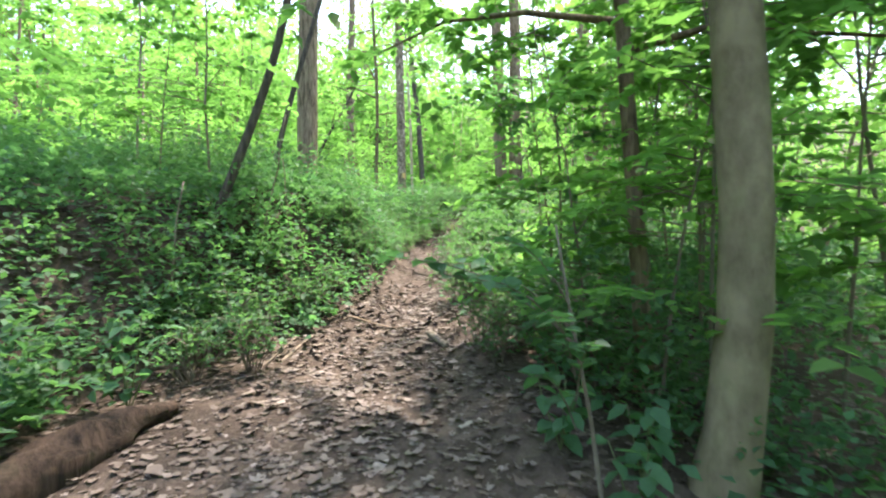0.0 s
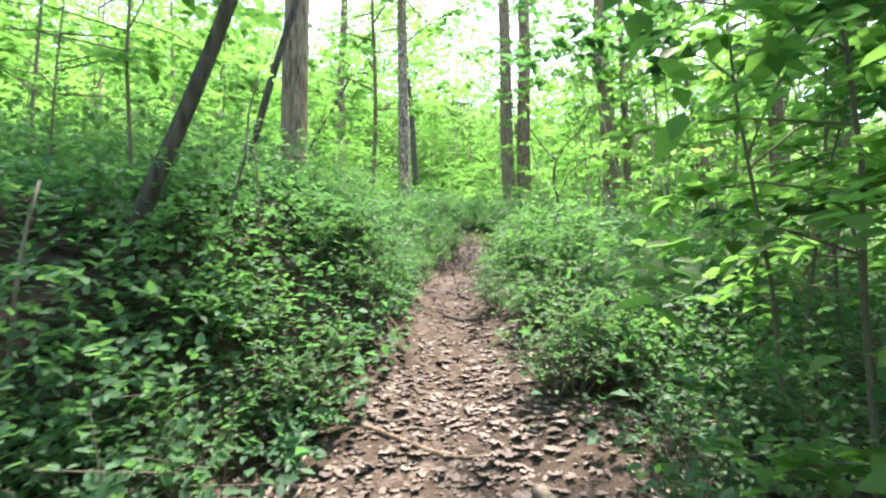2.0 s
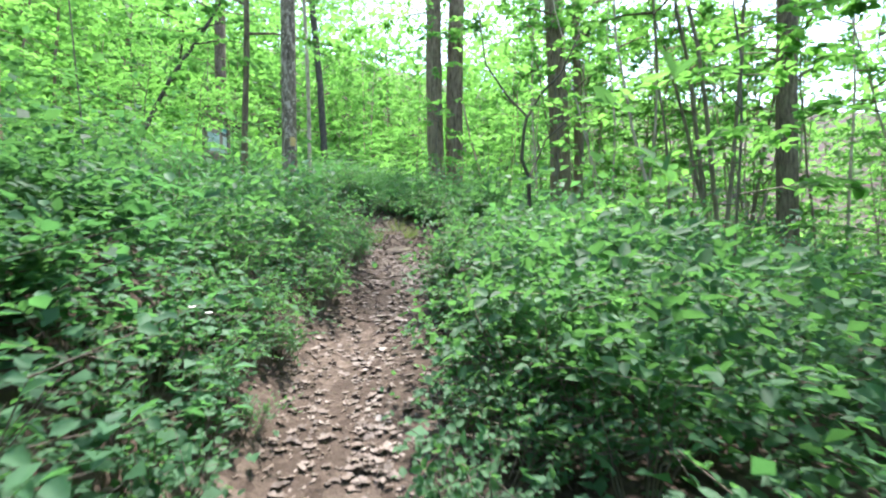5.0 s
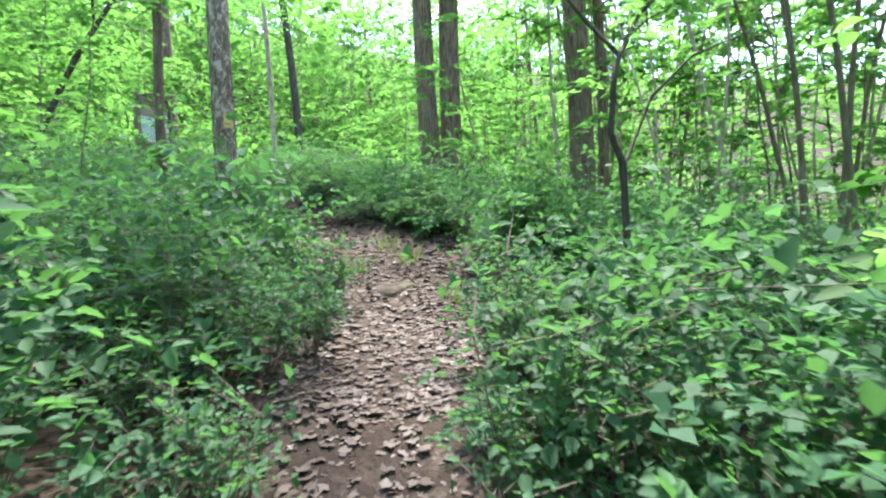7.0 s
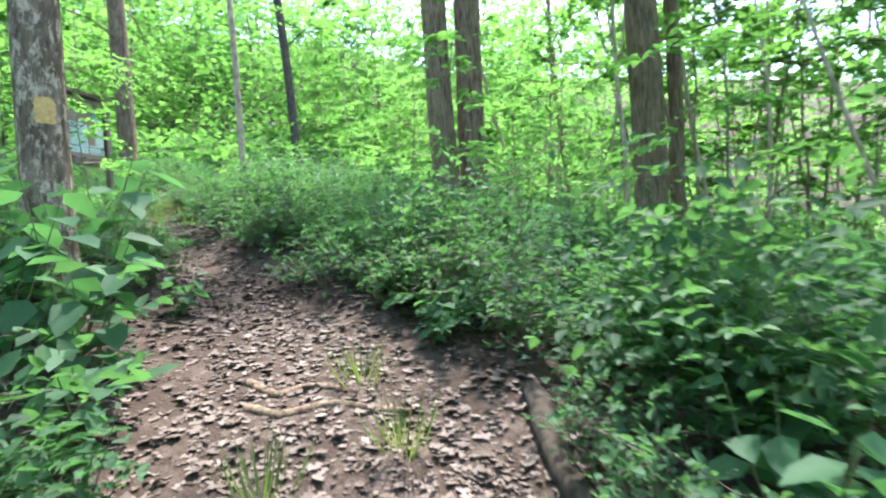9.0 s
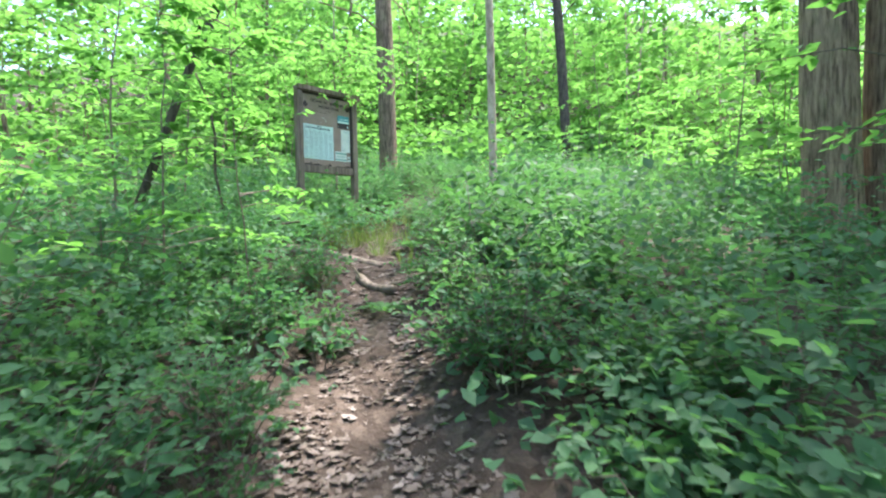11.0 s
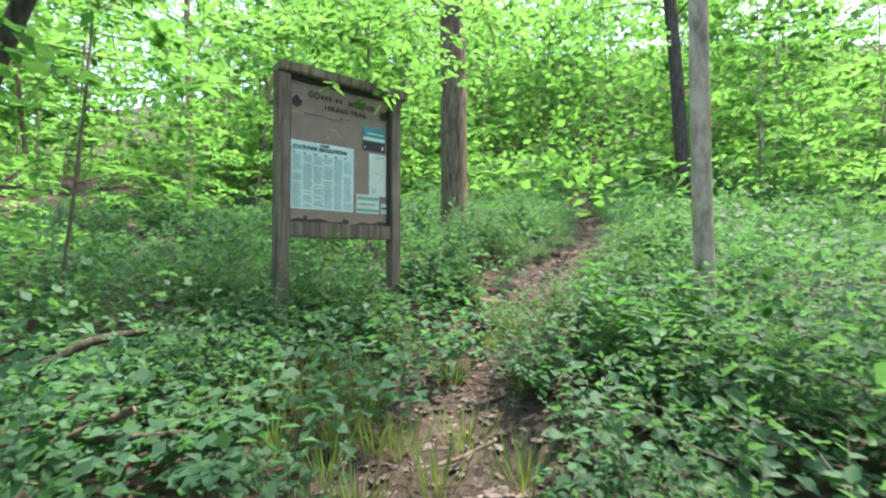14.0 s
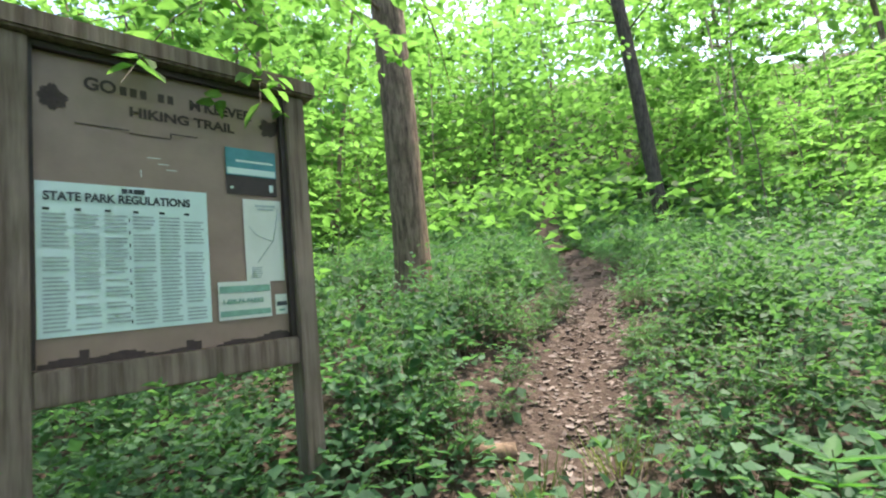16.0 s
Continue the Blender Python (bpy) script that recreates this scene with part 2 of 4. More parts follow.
def fallen_leaves(P, D, N, L, W, curl):
    """Dry lobed leaves, curled along and across."""
    D = unit(D)
    S = unit(np.cross(D, N))
    U = np.cross(S, D)
    L, W, curl = (np.asarray(q)[:, None] for q in (L, W, curl))
    n = len(P)
    shape = ((0, 0), (0.33, 0), (0.68, 0), (1, 0), (0.16, -0.42), (0.40, -0.22), (0.66, -0.5), (0.78, -0.2), (0.16, 0.42), (0.40, 0.22), (0.66, 0.5), (0.78, 0.2))
    V = []
    for l, q in shape:
        lj, qj = l + rng.normal(0, 0.05, (n, 1)), q + rng.normal(0, 0.07, (n, 1)) * (q != 0)
        V.append(P + D * L * lj + S * W * qj + U * L * (curl * (1.1 * qj * qj + 0.7 * (lj - 0.45) ** 2) + rng.normal(0, 0.02, (n, 1))))
    V = np.stack(V, 1)
    k = np.arange(n)[:, None] * 12
    F = np.concatenate([k + np.array([q]) for q in ((0, 1, 5, 4), (1, 2, 6, 5), (2, 3, 7, 6), (0, 8, 9, 1), (1, 9, 10, 2), (2, 10, 11, 3))])
    return V.reshape(-1, 3), F


def up_normals(n, spread):
    N = np.column_stack([rng.normal(0, spread, n), rng.normal(0, spread, n), np.ones(n)])
    return unit(N)


def bend(p0, d, length, n, droop=0.0, wobble=0.05):
    """A bent twig of n points."""
    t = np.linspace(0, 1, n)[:, None]
    d = unit(np.asarray(d, float))
    w = rng.normal(0, wobble, (n, 3)).cumsum(0) * length * t
    return np.asarray(p0, float) + d * length * t + np.array([0, 0, -droop * length]) * t ** 2 + w


def twig_leaves(pts, count, L, W, spread=0.35, fine=True, start=0.2):
    """Leaves on both sides of a twig."""
    k = len(pts) - 1
    t = np.sort(rng.uniform(start, 1.0, count)) * k
    i = np.minimum(t.astype(int), k - 1)
    f = (t - i)[:, None]
    P = pts[i] * (1 - f) + pts[i + 1] * f
    T = unit(pts[i + 1] - pts[i])
    side = np.where(np.arange(count) % 2 == 0, 1.0, -1.0)[:, None]
    N = up_normals(count, spread)
    S = unit(np.cross(T, N))
    D = unit(T * 0.6 + S * side * rng.uniform(0.5, 1.2, (count, 1)) + rng.normal(0, 0.15, (count, 3)))
    sz = rng.uniform(0.6, 1.15, count)
    return leaves(P, D, N, L * sz, W * sz, 0.2, fine)


def shrub_shape(h, r, stems, per, L, W, fine=True):
    wood, green = [], []
    for s in range(stems):
        a = rng.uniform(0, 2 * np.pi)
        lean = rng.uniform(0.15, 1.0) * r / h
        d = np.array([np.cos(a) * lean, np.sin(a) * lean, 1.0])
        pts = bend((np.cos(a) * 0.04, np.sin(a) * 0.04, -0.05), d, h * rng.uniform(0.65, 1.05), 6, 0.22 * lean, 0.05)
        wood.append(tube(pts[::2], np.linspace(0.007, 0.002, 3), 3, False))
        green.append(twig_leaves(pts, per // 3, L, W, 0.45, fine, 0.3))
        for q in range(3):
            i = rng.integers(2, 5)
            d2 = np.array([rng.normal(0, 1), rng.normal(0, 1), rng.uniform(0.1, 0.7)])
            tw = bend(pts[i], d2, h * rng.uniform(0.25, 0.45), 4, 0.25, 0.05)
            wood.append(tube(tw[::3], np.array([0.003, 0.0015]), 3, False))
            green.append(twig_leaves(tw, per // 4, L, W, 0.45, fine, 0.1))
    return merged(wood), merged(green)


def sapling_shape(h, reach, branches, per, L=0.11, W=0.066, low=0.22, lean=0.1, fine=True):
    a = rng.uniform(0, 6.28)
    trunk = bend((0, 0, -0.1), (np.cos(a) * lean, np.sin(a) * lean, 1), h, 10, -0.02, 0.012)
    wood = [tube(trunk, np.linspace(0.0024 * h + 0.003, 0.0025, 10), 6, False)]
    green = []
    for q in range(branches):
        t = rng.uniform(low, 1.0)
        i = min(int(t * 9), 8)
        p = trunk[i] + (trunk[i + 1] - trunk[i]) * (t * 9 - i)
        az = q * 2.4 + rng.normal(0, 0.4)
        ln = reach * (1.15 - 0.75 * t) * rng.uniform(0.6, 1.1)
        br = bend(p, (np.cos(az), np.sin(az), rng.uniform(0.1, 0.5)), ln, 6, 0.3, 0.03)
        wood.append(tube(br[::2][:3], np.linspace(0.008, 0.003, 3), 3, False))
        green.append(twig_leaves(br, per // 3, L, W, 0.28, fine, 0.3))
        for s in (-1, 1, -1, 1):
            j = rng.integers(2, 5)
            d2 = unit(br[j + 1] - br[j]) + np.array([-np.sin(az), np.cos(az), 0]) * s * rng.uniform(0.6, 1.1)
            tw = bend(br[j], d2, ln * rng.uniform(0.25, 0.5), 4, 0.15, 0.04)
            green.append(twig_leaves(tw, per // 6, L, W, 0.28, fine, 0.1))
    return wood, merged(green)


def crown_shape(z0, z1, radius, limbs, per, L=0.13, W=0.085):
    """Limbs and leaf sprays of a tall tree, round a trunk along z."""
    wood, green = [], []
    for q in range(limbs):
        t = (q + rng.uniform(0, 1)) / limbs
        az = q * 2.4 + rng.normal(0, 0.5)
        ln = radius * (0.55 + 0.6 * np.sin(np.pi * (0.15 + 0.8 * t))) * rng.uniform(0.7, 1.1)
        br = bend((0, 0, z0 + (z1 - z0) * t), (np.cos(az), np.sin(az), rng.uniform(0.15, 0.7)), ln, 7, 0.25, 0.04)
        wood.append(tube(br[::2], np.linspace(0.032, 0.006, 4), 5, False) if per > 11 else tube(br[::3], np.linspace(0.028, 0.006, 3), 3, False))
        for s in range(9):
            j = rng.integers(2, 6)
            d2 = unit(br[j + 1] - br[j]) * 0.7 + np.array([rng.normal(0, 0.8), rng.normal(0, 0.8), rng.normal(0.0, 0.25)])
            tw = bend(br[j] + (br[j + 1] - br[j]) * rng.uniform(0, 1), d2, ln * rng.uniform(0.2, 0.45), 4, 0.2, 0.05)
            green.append(twig_leaves(tw, per, L, W, 0.4, False, 0.0))
    return wood, merged(green)


def placed(shape, x, y, s=1.0, turn=0.0, z=None, tilt=(0, 0)):
    V, F = shape
    c, n = math.cos(turn), math.sin(turn)
    X = np.empty_like(V)
    X[:, 0], X[:, 1], X[:, 2] = (V[:, 0] * c - V[:, 1] * n) * s, (V[:, 0] * n + V[:, 1] * c) * s, V[:, 2] * s
    X[:, 0] += X[:, 2] * tilt[0]
    X[:, 1] += X[:, 2] * tilt[1]
    return X + np.array([x, y, float(height(x, y)) if z is None else z]), F


def part(name, shape, mat, parent=None, label="", shade=False, data=None):
    ob = new(name, data or build(name, shape[0], shape[1], [mat], None, shade))
    if parent is not None:
        ob.parent = parent
    if label:
        tagged(ob, label)
    return ob


def thing(name, label, category, group="", at=None, kind=""):
    ob = new(name)
    ob.empty_display_size = 0.1
    if at is not None:
        ob.matrix_basis = at
    return tagged(ob, label, category, group, kind)


# ---- ground ----
gx = np.unique(np.concatenate([np.linspace(-400, -30, 28), np.linspace(-30, -8, 34), np.arange(-8, 8, 0.2), np.linspace(8, 30, 34), np.linspace(30, 400, 28)]))
gy = np.unique(np.concatenate([np.linspace(-400, -12, 24), np.linspace(-12, -2, 20), np.arange(-2, 28, 0.2), np.linspace(28, 60, 60), np.linspace(60, 400, 26)]))
GX, GY = np.meshgrid(gx, gy, indexing="ij")
GZ = height(GX, GY)
idx = np.arange(GX.size).reshape(GX.shape)
GF = np.stack([idx[:-1, :-1], idx[1:, :-1], idx[1:, 1:], idx[:-1, 1:]], -1).reshape(-1, 4)
ground = new("ground", build("ground", np.stack([GX, GY, GZ], -1).reshape(-1, 3), GF, [SOIL], None, True))
tagged(ground, "sloping forest floor of dark soil and trodden leaf crumbs", "ground", kind="structure")


def ground_at(x, y):
    return float(height(x, y))


# ---- trees that stand along the trail ----
def tree(label, base, top, d0, d1, bark, height_m=13.0, crown=(5.5, 13.0, 2.6, 14, 16), sway=0.04, flare=1.5, second=None, crown_mat=None, rough=0.05, bow=0.0):
    """base, top: points of the trunk's line; d0, d1: diameters at the foot and at full height."""
    bx, by, bz = base
    ax = Vector(top) - Vector(base)
    ax /= ax.z
    root = thing("tree", label, "tree", "trees along the trail", pose(bx, by, bz))
    n = 22
    t = np.linspace(0, 1, n)
    H = height_m
    P = np.column_stack([ax.x * H * t, ax.y * H * t, H * t - 0.25])
    P[:, 0] += np.sin(t * 9 + bx) * sway * (t > 0.02)
    P[:, 1] += np.cos(t * 7 + by) * sway * (t > 0.02)
    P[:, 0] += bow * np.exp(-np.maximum(P[:, 2], 0) / 0.8)
    r = (d0 * (1 - t) + d1 * t) / 2 * (1 + (flare - 1) * np.exp(-t * H / 0.3))
    a = np.linspace(0, 2 * np.pi, 16, endpoint=False)
    R2 = r[:, None] * (1 + rough * np.sin(3 * a + bx)[None] * np.exp(-t * H / 0.8)[:, None] * 2 + rng.normal(0, rough * 0.35, (n, 16)))
    part("trunk", tube(P, R2, 16), bark, root, shade=True)
    if second:
        off, lean2, e0 = second
        P2 = P + np.column_stack([off[0] + lean2[0] * H * t, off[1] + lean2[1] * H * t, 0 * t])
        part("trunk", tube(P2, R2 * e0, 16), bark, root, shade=True)
    if crown:
        z0, z1, rad, limbs, per = crown
        wood, g = crown_shape(z0, z1, rad, limbs, per, 0.2, 0.13) if z0 > 4 else crown_shape(z0, z1, rad, limbs, per)
        for V, F in wood + [g]:
            zz = np.clip(V[:, 2], 0, H)
            V[:, 0] += ax.x * zz
            V[:, 1] += ax.y * zz
        for w in wood:
            part("limb", w, bark, root)
        part("crown", g, crown_mat or LEAF_TREE, root)
    return root


def on_ground(x, y):
    return (x, y, ground_at(x, y))


tree("young beech with smooth grey-green bark beside the trail", on_ground(1.86, 1.55), (1.83, 1.58, 2.0), 0.235, 0.19, BARK_SMOOTH, 11, (2.6, 9, 3.0, 28, 26), 0.05, 1.35, bow=-0.27)
tree("slim tree with mottled brown bark beside the trail", on_ground(1.66, 2.6), (1.71, 2.7, 3.0), 0.115, 0.08, BARK_BROWN, 10, (2.2, 8, 2.4, 20, 24))
tree("thin dark tree leaning over the bank", on_ground(-1.95, 4.15), (-1.42, 4.3, 3.2), 0.10, 0.055, BARK_DARK, 7.5, (4.0, 7.5, 1.8, 7, 14), 0.09, 1.3, bow=-0.15)
tree("large straight oak with furrowed grey bark", on_ground(-2.47, 8.95), (-2.5, 9.0, 6.0), 0.42, 0.32, BARK_GREY, 15, (7.0, 14, 4.0, 18, 20))
tree("thin dark leaning understorey tree", on_ground(-2.85, 7.7), (-2.25, 7.8, 4.0), 0.10, 0.06, BARK_DARK, 8, (4.2, 8, 1.8, 7, 14))
blazed = tree("trail-marker tree with flaking pale bark and a yellow blaze", on_ground(-1.22, 14.93), (-1.26, 14.93, 6.0), 0.28, 0.24, BARK_FLAKY, 15, (5.0, 14, 4.2, 20, 22), 0.01, 1.3)
tree("small dark-barked tree in the undergrowth", on_ground(-2.1, 15.4), (-2.13, 15.4, 5.0), 0.125, 0.085, BARK_BROWN, 10, (3.0, 9, 2.2, 11, 18))
tree("tall dark leaning tree beside the far trail", on_ground(-1.72, 36.0), (-2.3, 36.0, 13.0), 0.44, 0.32, BARK_DARK, 17, (6, 16, 4.5, 22, 22))
tree("twin-trunked grey oak with a dark cleft", on_ground(2.75, 21.4), (2.62, 21.4, 8.0), 0.58, 0.4, BARK_GREY, 15, (5.5, 14, 3.0, 14, 22), 0.05, 1.5, ((0.60, 0.1), (0.03, 0.0), 1.05))
tree("twin-trunked oak with furrowed bark", on_ground(6.4, 19.8), (6.25, 19.8, 8.0), 0.64, 0.48, BARK_GREY, 15, (5, 14, 4.4, 20, 22), 0.05, 1.25, ((0.66, 0.15), (0.02, 0.0), 0.45))
tree("slender pale sapling trunk beside the trail", on_ground(-1.47, 22.15), (-1.55, 22.1, 6.0), 0.135, 0.09, BARK_PALE, 11, (5.4, 10, 1.8, 6, 14), 0.02, 1.1)
tree("large brown-barked tree behind the notice board", on_ground(-5.2, 25.6), (-5.17, 25.7, 9.0), 0.45, 0.34, BARK_BROWN, 15, (3.6, 14, 4.2, 24, 22), 0.05, 1.7)
tree("leaning grey tree over the slope", on_ground(4.7, 7.8), (5.45, 7.9, 4.0), 0.33, 0.22, BARK_SMOOTH, 12, (4.2, 11, 3.8, 28, 24), 0.04, 1.5)
tree("straight brown tree on the slope", on_ground(8.5, 13.6), (8.45, 13.6, 6.0), 0.4, 0.28, BARK_BROWN, 13, (3.5, 12, 3.0, 15, 18))
tree("dark leaning small tree behind the undergrowth", on_ground(-6.36, 19.34), (-5.45, 19.7, 4.84), 0.13, 0.08, BARK_DARK, 6, (2.6, 6, 2.0, 10, 18), 0.05, 1.2)

# ---- rest of the woods ----
KEEP = [(1.88, 1.55), (1.66, 2.6), (-2.05, 4.15), (-2.47, 8.95), (-1.2, 14.96), (2.62, 21.4), (6.55, 20.5), (-1.47, 22.15), (-5.2, 25.6), (4.6, 7.85), (8.5, 13.6), (-1.7, 36.0), (-4.3, 21.8)]
forest_shapes = []
for k in range(5):
    hh = 8.5 + 1.4 * k
    pts = bend((0, 0, -0.3), (rng.normal(0, 0.05), rng.normal(0, 0.05), 1), hh, 10, 0, 0.006)
    d = 0.028 + 0.02 * k
    w, g = crown_shape(1.5 + 0.4 * k, hh, 2.0 + 0.3 * k, 15 + k, 9, 0.25, 0.17)
    # mostly grey and pale bark: the lighter trunk colour imitates haze among the trees
    forest_shapes.append((build("trunk", *tube(pts, np.linspace(d, d * 0.5, 10), 8), [(BARK_GREY, BARK_PALE, BARK_GREY, BARK_BROWN, BARK_GREY)[k]], None, True), [build("limb", *q, [BARK_BROWN]) for q in w], build("crown", *g, [LEAF_TREE])))
spots = []
tries = 0
while len(spots) < 125 and tries < 9000:
    tries += 1
    y = rng.uniform(-14, 62)
    u = rng.uniform(-30, 30)
    x = float(path_x(y)) + u
    if (abs(u) < (9.5 if u < 0 else 6.5) if y < 33 else abs(u) < 3.0) or min((x - a) ** 2 + (y - b_) ** 2 for a, b_ in KEEP + spots) < (1.2 if u > 5 else 2.4):
        continue
    if (-9 < x < -2.5 and 16 < y < 24.5) or (u < 0 and y < 10 and rng.uniform() < 0.6):
        continue
    spots.append((x, y))
for i, (x, y) in enumerate(spots):
    k = int(rng.integers(0, 2)) if abs(x) < 14 else int(rng.integers(0, 5))
    root = thing("forest_tree", "slim forest tree with a thin leafy crown", "tree", "woodland trees", pose(x, y, ground_at(x, y), rng.normal(0, 2.5), rng.normal(0, 2.5), rng.uniform(0, 360)))
    t_, limbs_, c_ = forest_shapes[k]
    for nm, dat in [("trunk", t_)] + [("limb", q) for q in limbs_] + [("crown", c_)]:
        part(nm, None, None, root, data=dat)

# stand of slim pole-like young trees on the slope
pole_shapes = []
for k in range(5):
    hh = 7.0 + 0.6 * k
    pts = bend((0, 0, -0.3), (rng.normal(0, 0.07), rng.normal(0, 0.07), 1), hh, 10, 0, 0.012)
    d = 0.022 + 0.006 * k
    w, g = crown_shape(3.2 + 0.3 * k, hh, 1.4, 6, 8, 0.17, 0.11)
    for V, F in w + [g]:
        zz = np.clip(V[:, 2], 0, hh)
        V[:, 0] += np.interp(zz, pts[:, 2], pts[:, 0])
        V[:, 1] += np.interp(zz, pts[:, 2], pts[:, 1])
    pole_shapes.append((build("trunk", *tube(pts, np.linspace(d, d * 0.45, 10), 8), [(BARK_PALE, BARK_SMOOTH, BARK_PALE, BARK_PALE, BARK_SMOOTH)[k]], None, True), [build("limb", *q, [BARK_BROWN]) for q in w], build("crown", *g, [LEAF_TREE])))
poles = []
while len(poles) < 58:
    x, y = rng.uniform(4.6, 14), rng.uniform(11, 25)
    if min([(x - a) ** 2 + (y - b_) ** 2 for a, b_ in poles + KEEP]) < 0.16 or (x - 6.5) ** 2 + (y - 20) ** 2 < 1.4:
        continue
    poles.append((x, y))
    root = thing("pole_tree", "slim pale young tree in a dense stand on the slope", "tree", "stand of young trees", pose(x, y, ground_at(x, y), rng.normal(0, 4), rng.normal(0, 4), rng.uniform(0, 360)))
    t_, limbs_, c_ = pole_shapes[len(poles) % 5]
    for nm, dat in [("trunk", t_)] + [("limb", q) for q in limbs_] + [("crown", c_)]:
        part(nm, None, None, root, data=dat)

# far woods, past counting
far_w, far_g = [], []
for i in range(330):
    a = rng.uniform(0, 2 * np.pi)
    rr = rng.uniform(24, 80)
    x, y = -2 + rr * np.sin(a), 14 + rr * np.cos(a)
    if 0.75 < a < 1.7 and i % 3 == 0:
        continue
    h0 = rng.uniform(9, 19)
    if i % 3 == 0:
        r0 = rng.uniform(0.04, 0.14)
        far_w.append(placed(tube(bend((0, 0, -0.5), (rng.normal(0, 0.05), rng.normal(0, 0.05), 1), h0, 5, 0, 0.01), np.linspace(r0, r0 * 0.5, 5), 5, False), x, y))
    n = 520
    P = np.column_stack([rng.normal(0, 2.3, n), rng.normal(0, 2.3, n), h0 * rng.uniform(0.0, 1, n) ** 0.85 + 0.2])
    D = rng.normal(0, 1, (n, 3)) * np.array([1, 1, 0.4])
    sz = rng.uniform(0.3, 0.62, n) * (0.7 + rr / 90)
    far_g.append(placed(leaves(P, D, up_normals(n, 0.6), sz, sz * 0.65, 0.2, False), x, y))
n = 38000
P = np.column_stack([rng.uniform(-42, 34, n), rng.uniform(33, 82, n), np.zeros(n)])
P[:, 2] = height(P[:, 0], P[:, 1]) + rng.uniform(0.05, 1.8, n)
sz = rng.uniform(0.25, 0.6, n)
far_g.append(leaves(P, rng.normal(0, 1, (n, 3)) * np.array([1, 1, 0.4]), up_normals(n, 0.5), sz, sz * 0.65, 0.2, False))
n = 12000
P = np.column_stack([rng.uniform(13, 48, n), rng.uniform(2, 44, n), np.zeros(n)])
P[:, 2] = height(P[:, 0], P[:, 1]) + rng.uniform(0.05, 1.4, n)
sz = rng.uniform(0.2, 0.5, n)
far_g.append(leaves(P, rng.normal(0, 1, (n, 3)) * np.array([1, 1, 0.4]), up_normals(n, 0.5), sz, sz * 0.65, 0.2, False))
part("distant_woods", merged(far_w), BARK_BROWN, None)
woods = part("distant_foliage", merged(far_g), LEAF_TREE, None)
tagged(woods, "sunlit green foliage of the distant woods", "foliage", kind="stuff")
tagged(bpy.data.objects["distant_woods"], "thin grey trunks of the distant woods", "tree trunks", kind="stuff")

# ---- understorey saplings ----
sap_shapes = []
for k in range(6):
    w, g = sapling_shape(2.6 + 0.7 * k, 0.95 + 0.15 * k, 15 + 2 * k, 36, 0.095 + 0.008 * k, 0.06 + 0.006 * k)
    sap_shapes.append([("stem", build("stem", *w[0], [TWIG]))] + [("branch", build("branch", *q, [TWIG])) for q in w[1:]] + [("foliage", build("foliage", *g, [LEAF_TREE]))])


def sapling(x, y, k, s=1.0, turn=0.0, label="leafy understorey sapling with layered sprays"):
    root = thing("sapling", label, "sapling", "understorey saplings", pose(x, y, ground_at(x, y), 0, 0, turn) @ Matrix.Scale(s, 4))
    for nm, dat in sap_shapes[k]:
        part(nm, None, None, root, data=dat)


for x, y, k, s, a in ((2.4, 5.0, 3, 1.0, 20), (2.6, 3.6, 4, 1.0, 100), (3.2, 5.6, 5, 1.0, 200), (2.9, 1.4, 2, 1.0, 30), (-2.4, 4.8, 4, 1.0, 10), (-3.8, 5.6, 5, 1.0, 90), (3.0, 4.4, 4, 1.0, 200), (2.1, 3.2, 3, 0.8, 140), (2.7, 2.2, 5, 0.8, 300), (-4.2, 9.8, 5, 1.0, 40), (-2.55, 16.95, 2, 0.8, 40), (-2.15, 17.4, 1, 0.8, 70), (1.75, 2.95, 3, 0.9, 60), (1.55, 2.05, 3, 0.8, 20), (1.35, 2.45, 2, 0.8, 110), (1.25, 3.1, 4, 0.85, 250), (2.0, 2.3, 5, 0.9, 10), (3.4, 2.6, 5, 1.1, 170), (-3.3, 15.6, 3, 0.9, 0), (3.4, 9.2, 5, 1.0, 0), (4.4, 15.5, 5, 1.0, 20),
                      (3.6, 4.4, 5, 1.15, 60), (4.2, 6.4, 5, 1.2, 150), (5.8, 7.4, 5, 1.25, 20),
                      (-5.2, 18.6, 4, 1.0, 140), (-6.2, 20.4, 5, 1.0, 70), (-5.9, 23.4, 3, 1.0, 250), (2.4, 25.2, 5, 1.0, 0), (2.2, 18.4, 4, 1.0, 90)):
    sapling(x, y, k, s, a)
spots2 = []
tries = 0
while len(spots2) < 60 and tries < 9000:
    tries += 1
    y = rng.uniform(-6, 42)
    u = rng.uniform(-13, 13)
    x = float(path_x(y)) + u
    if abs(u) < 2.9 or (u < 0 and 16 < y < 25 and abs(u) < 4) or min([(x - a) ** 2 + (y - b_) ** 2 for a, b_ in spots2 + [(99, 99)]]) < 2.2:
        continue
    spots2.append((x, y))
    sapling(x, y, int(rng.integers(0, 6)), rng.uniform(0.85, 1.15), rng.uniform(0, 360))

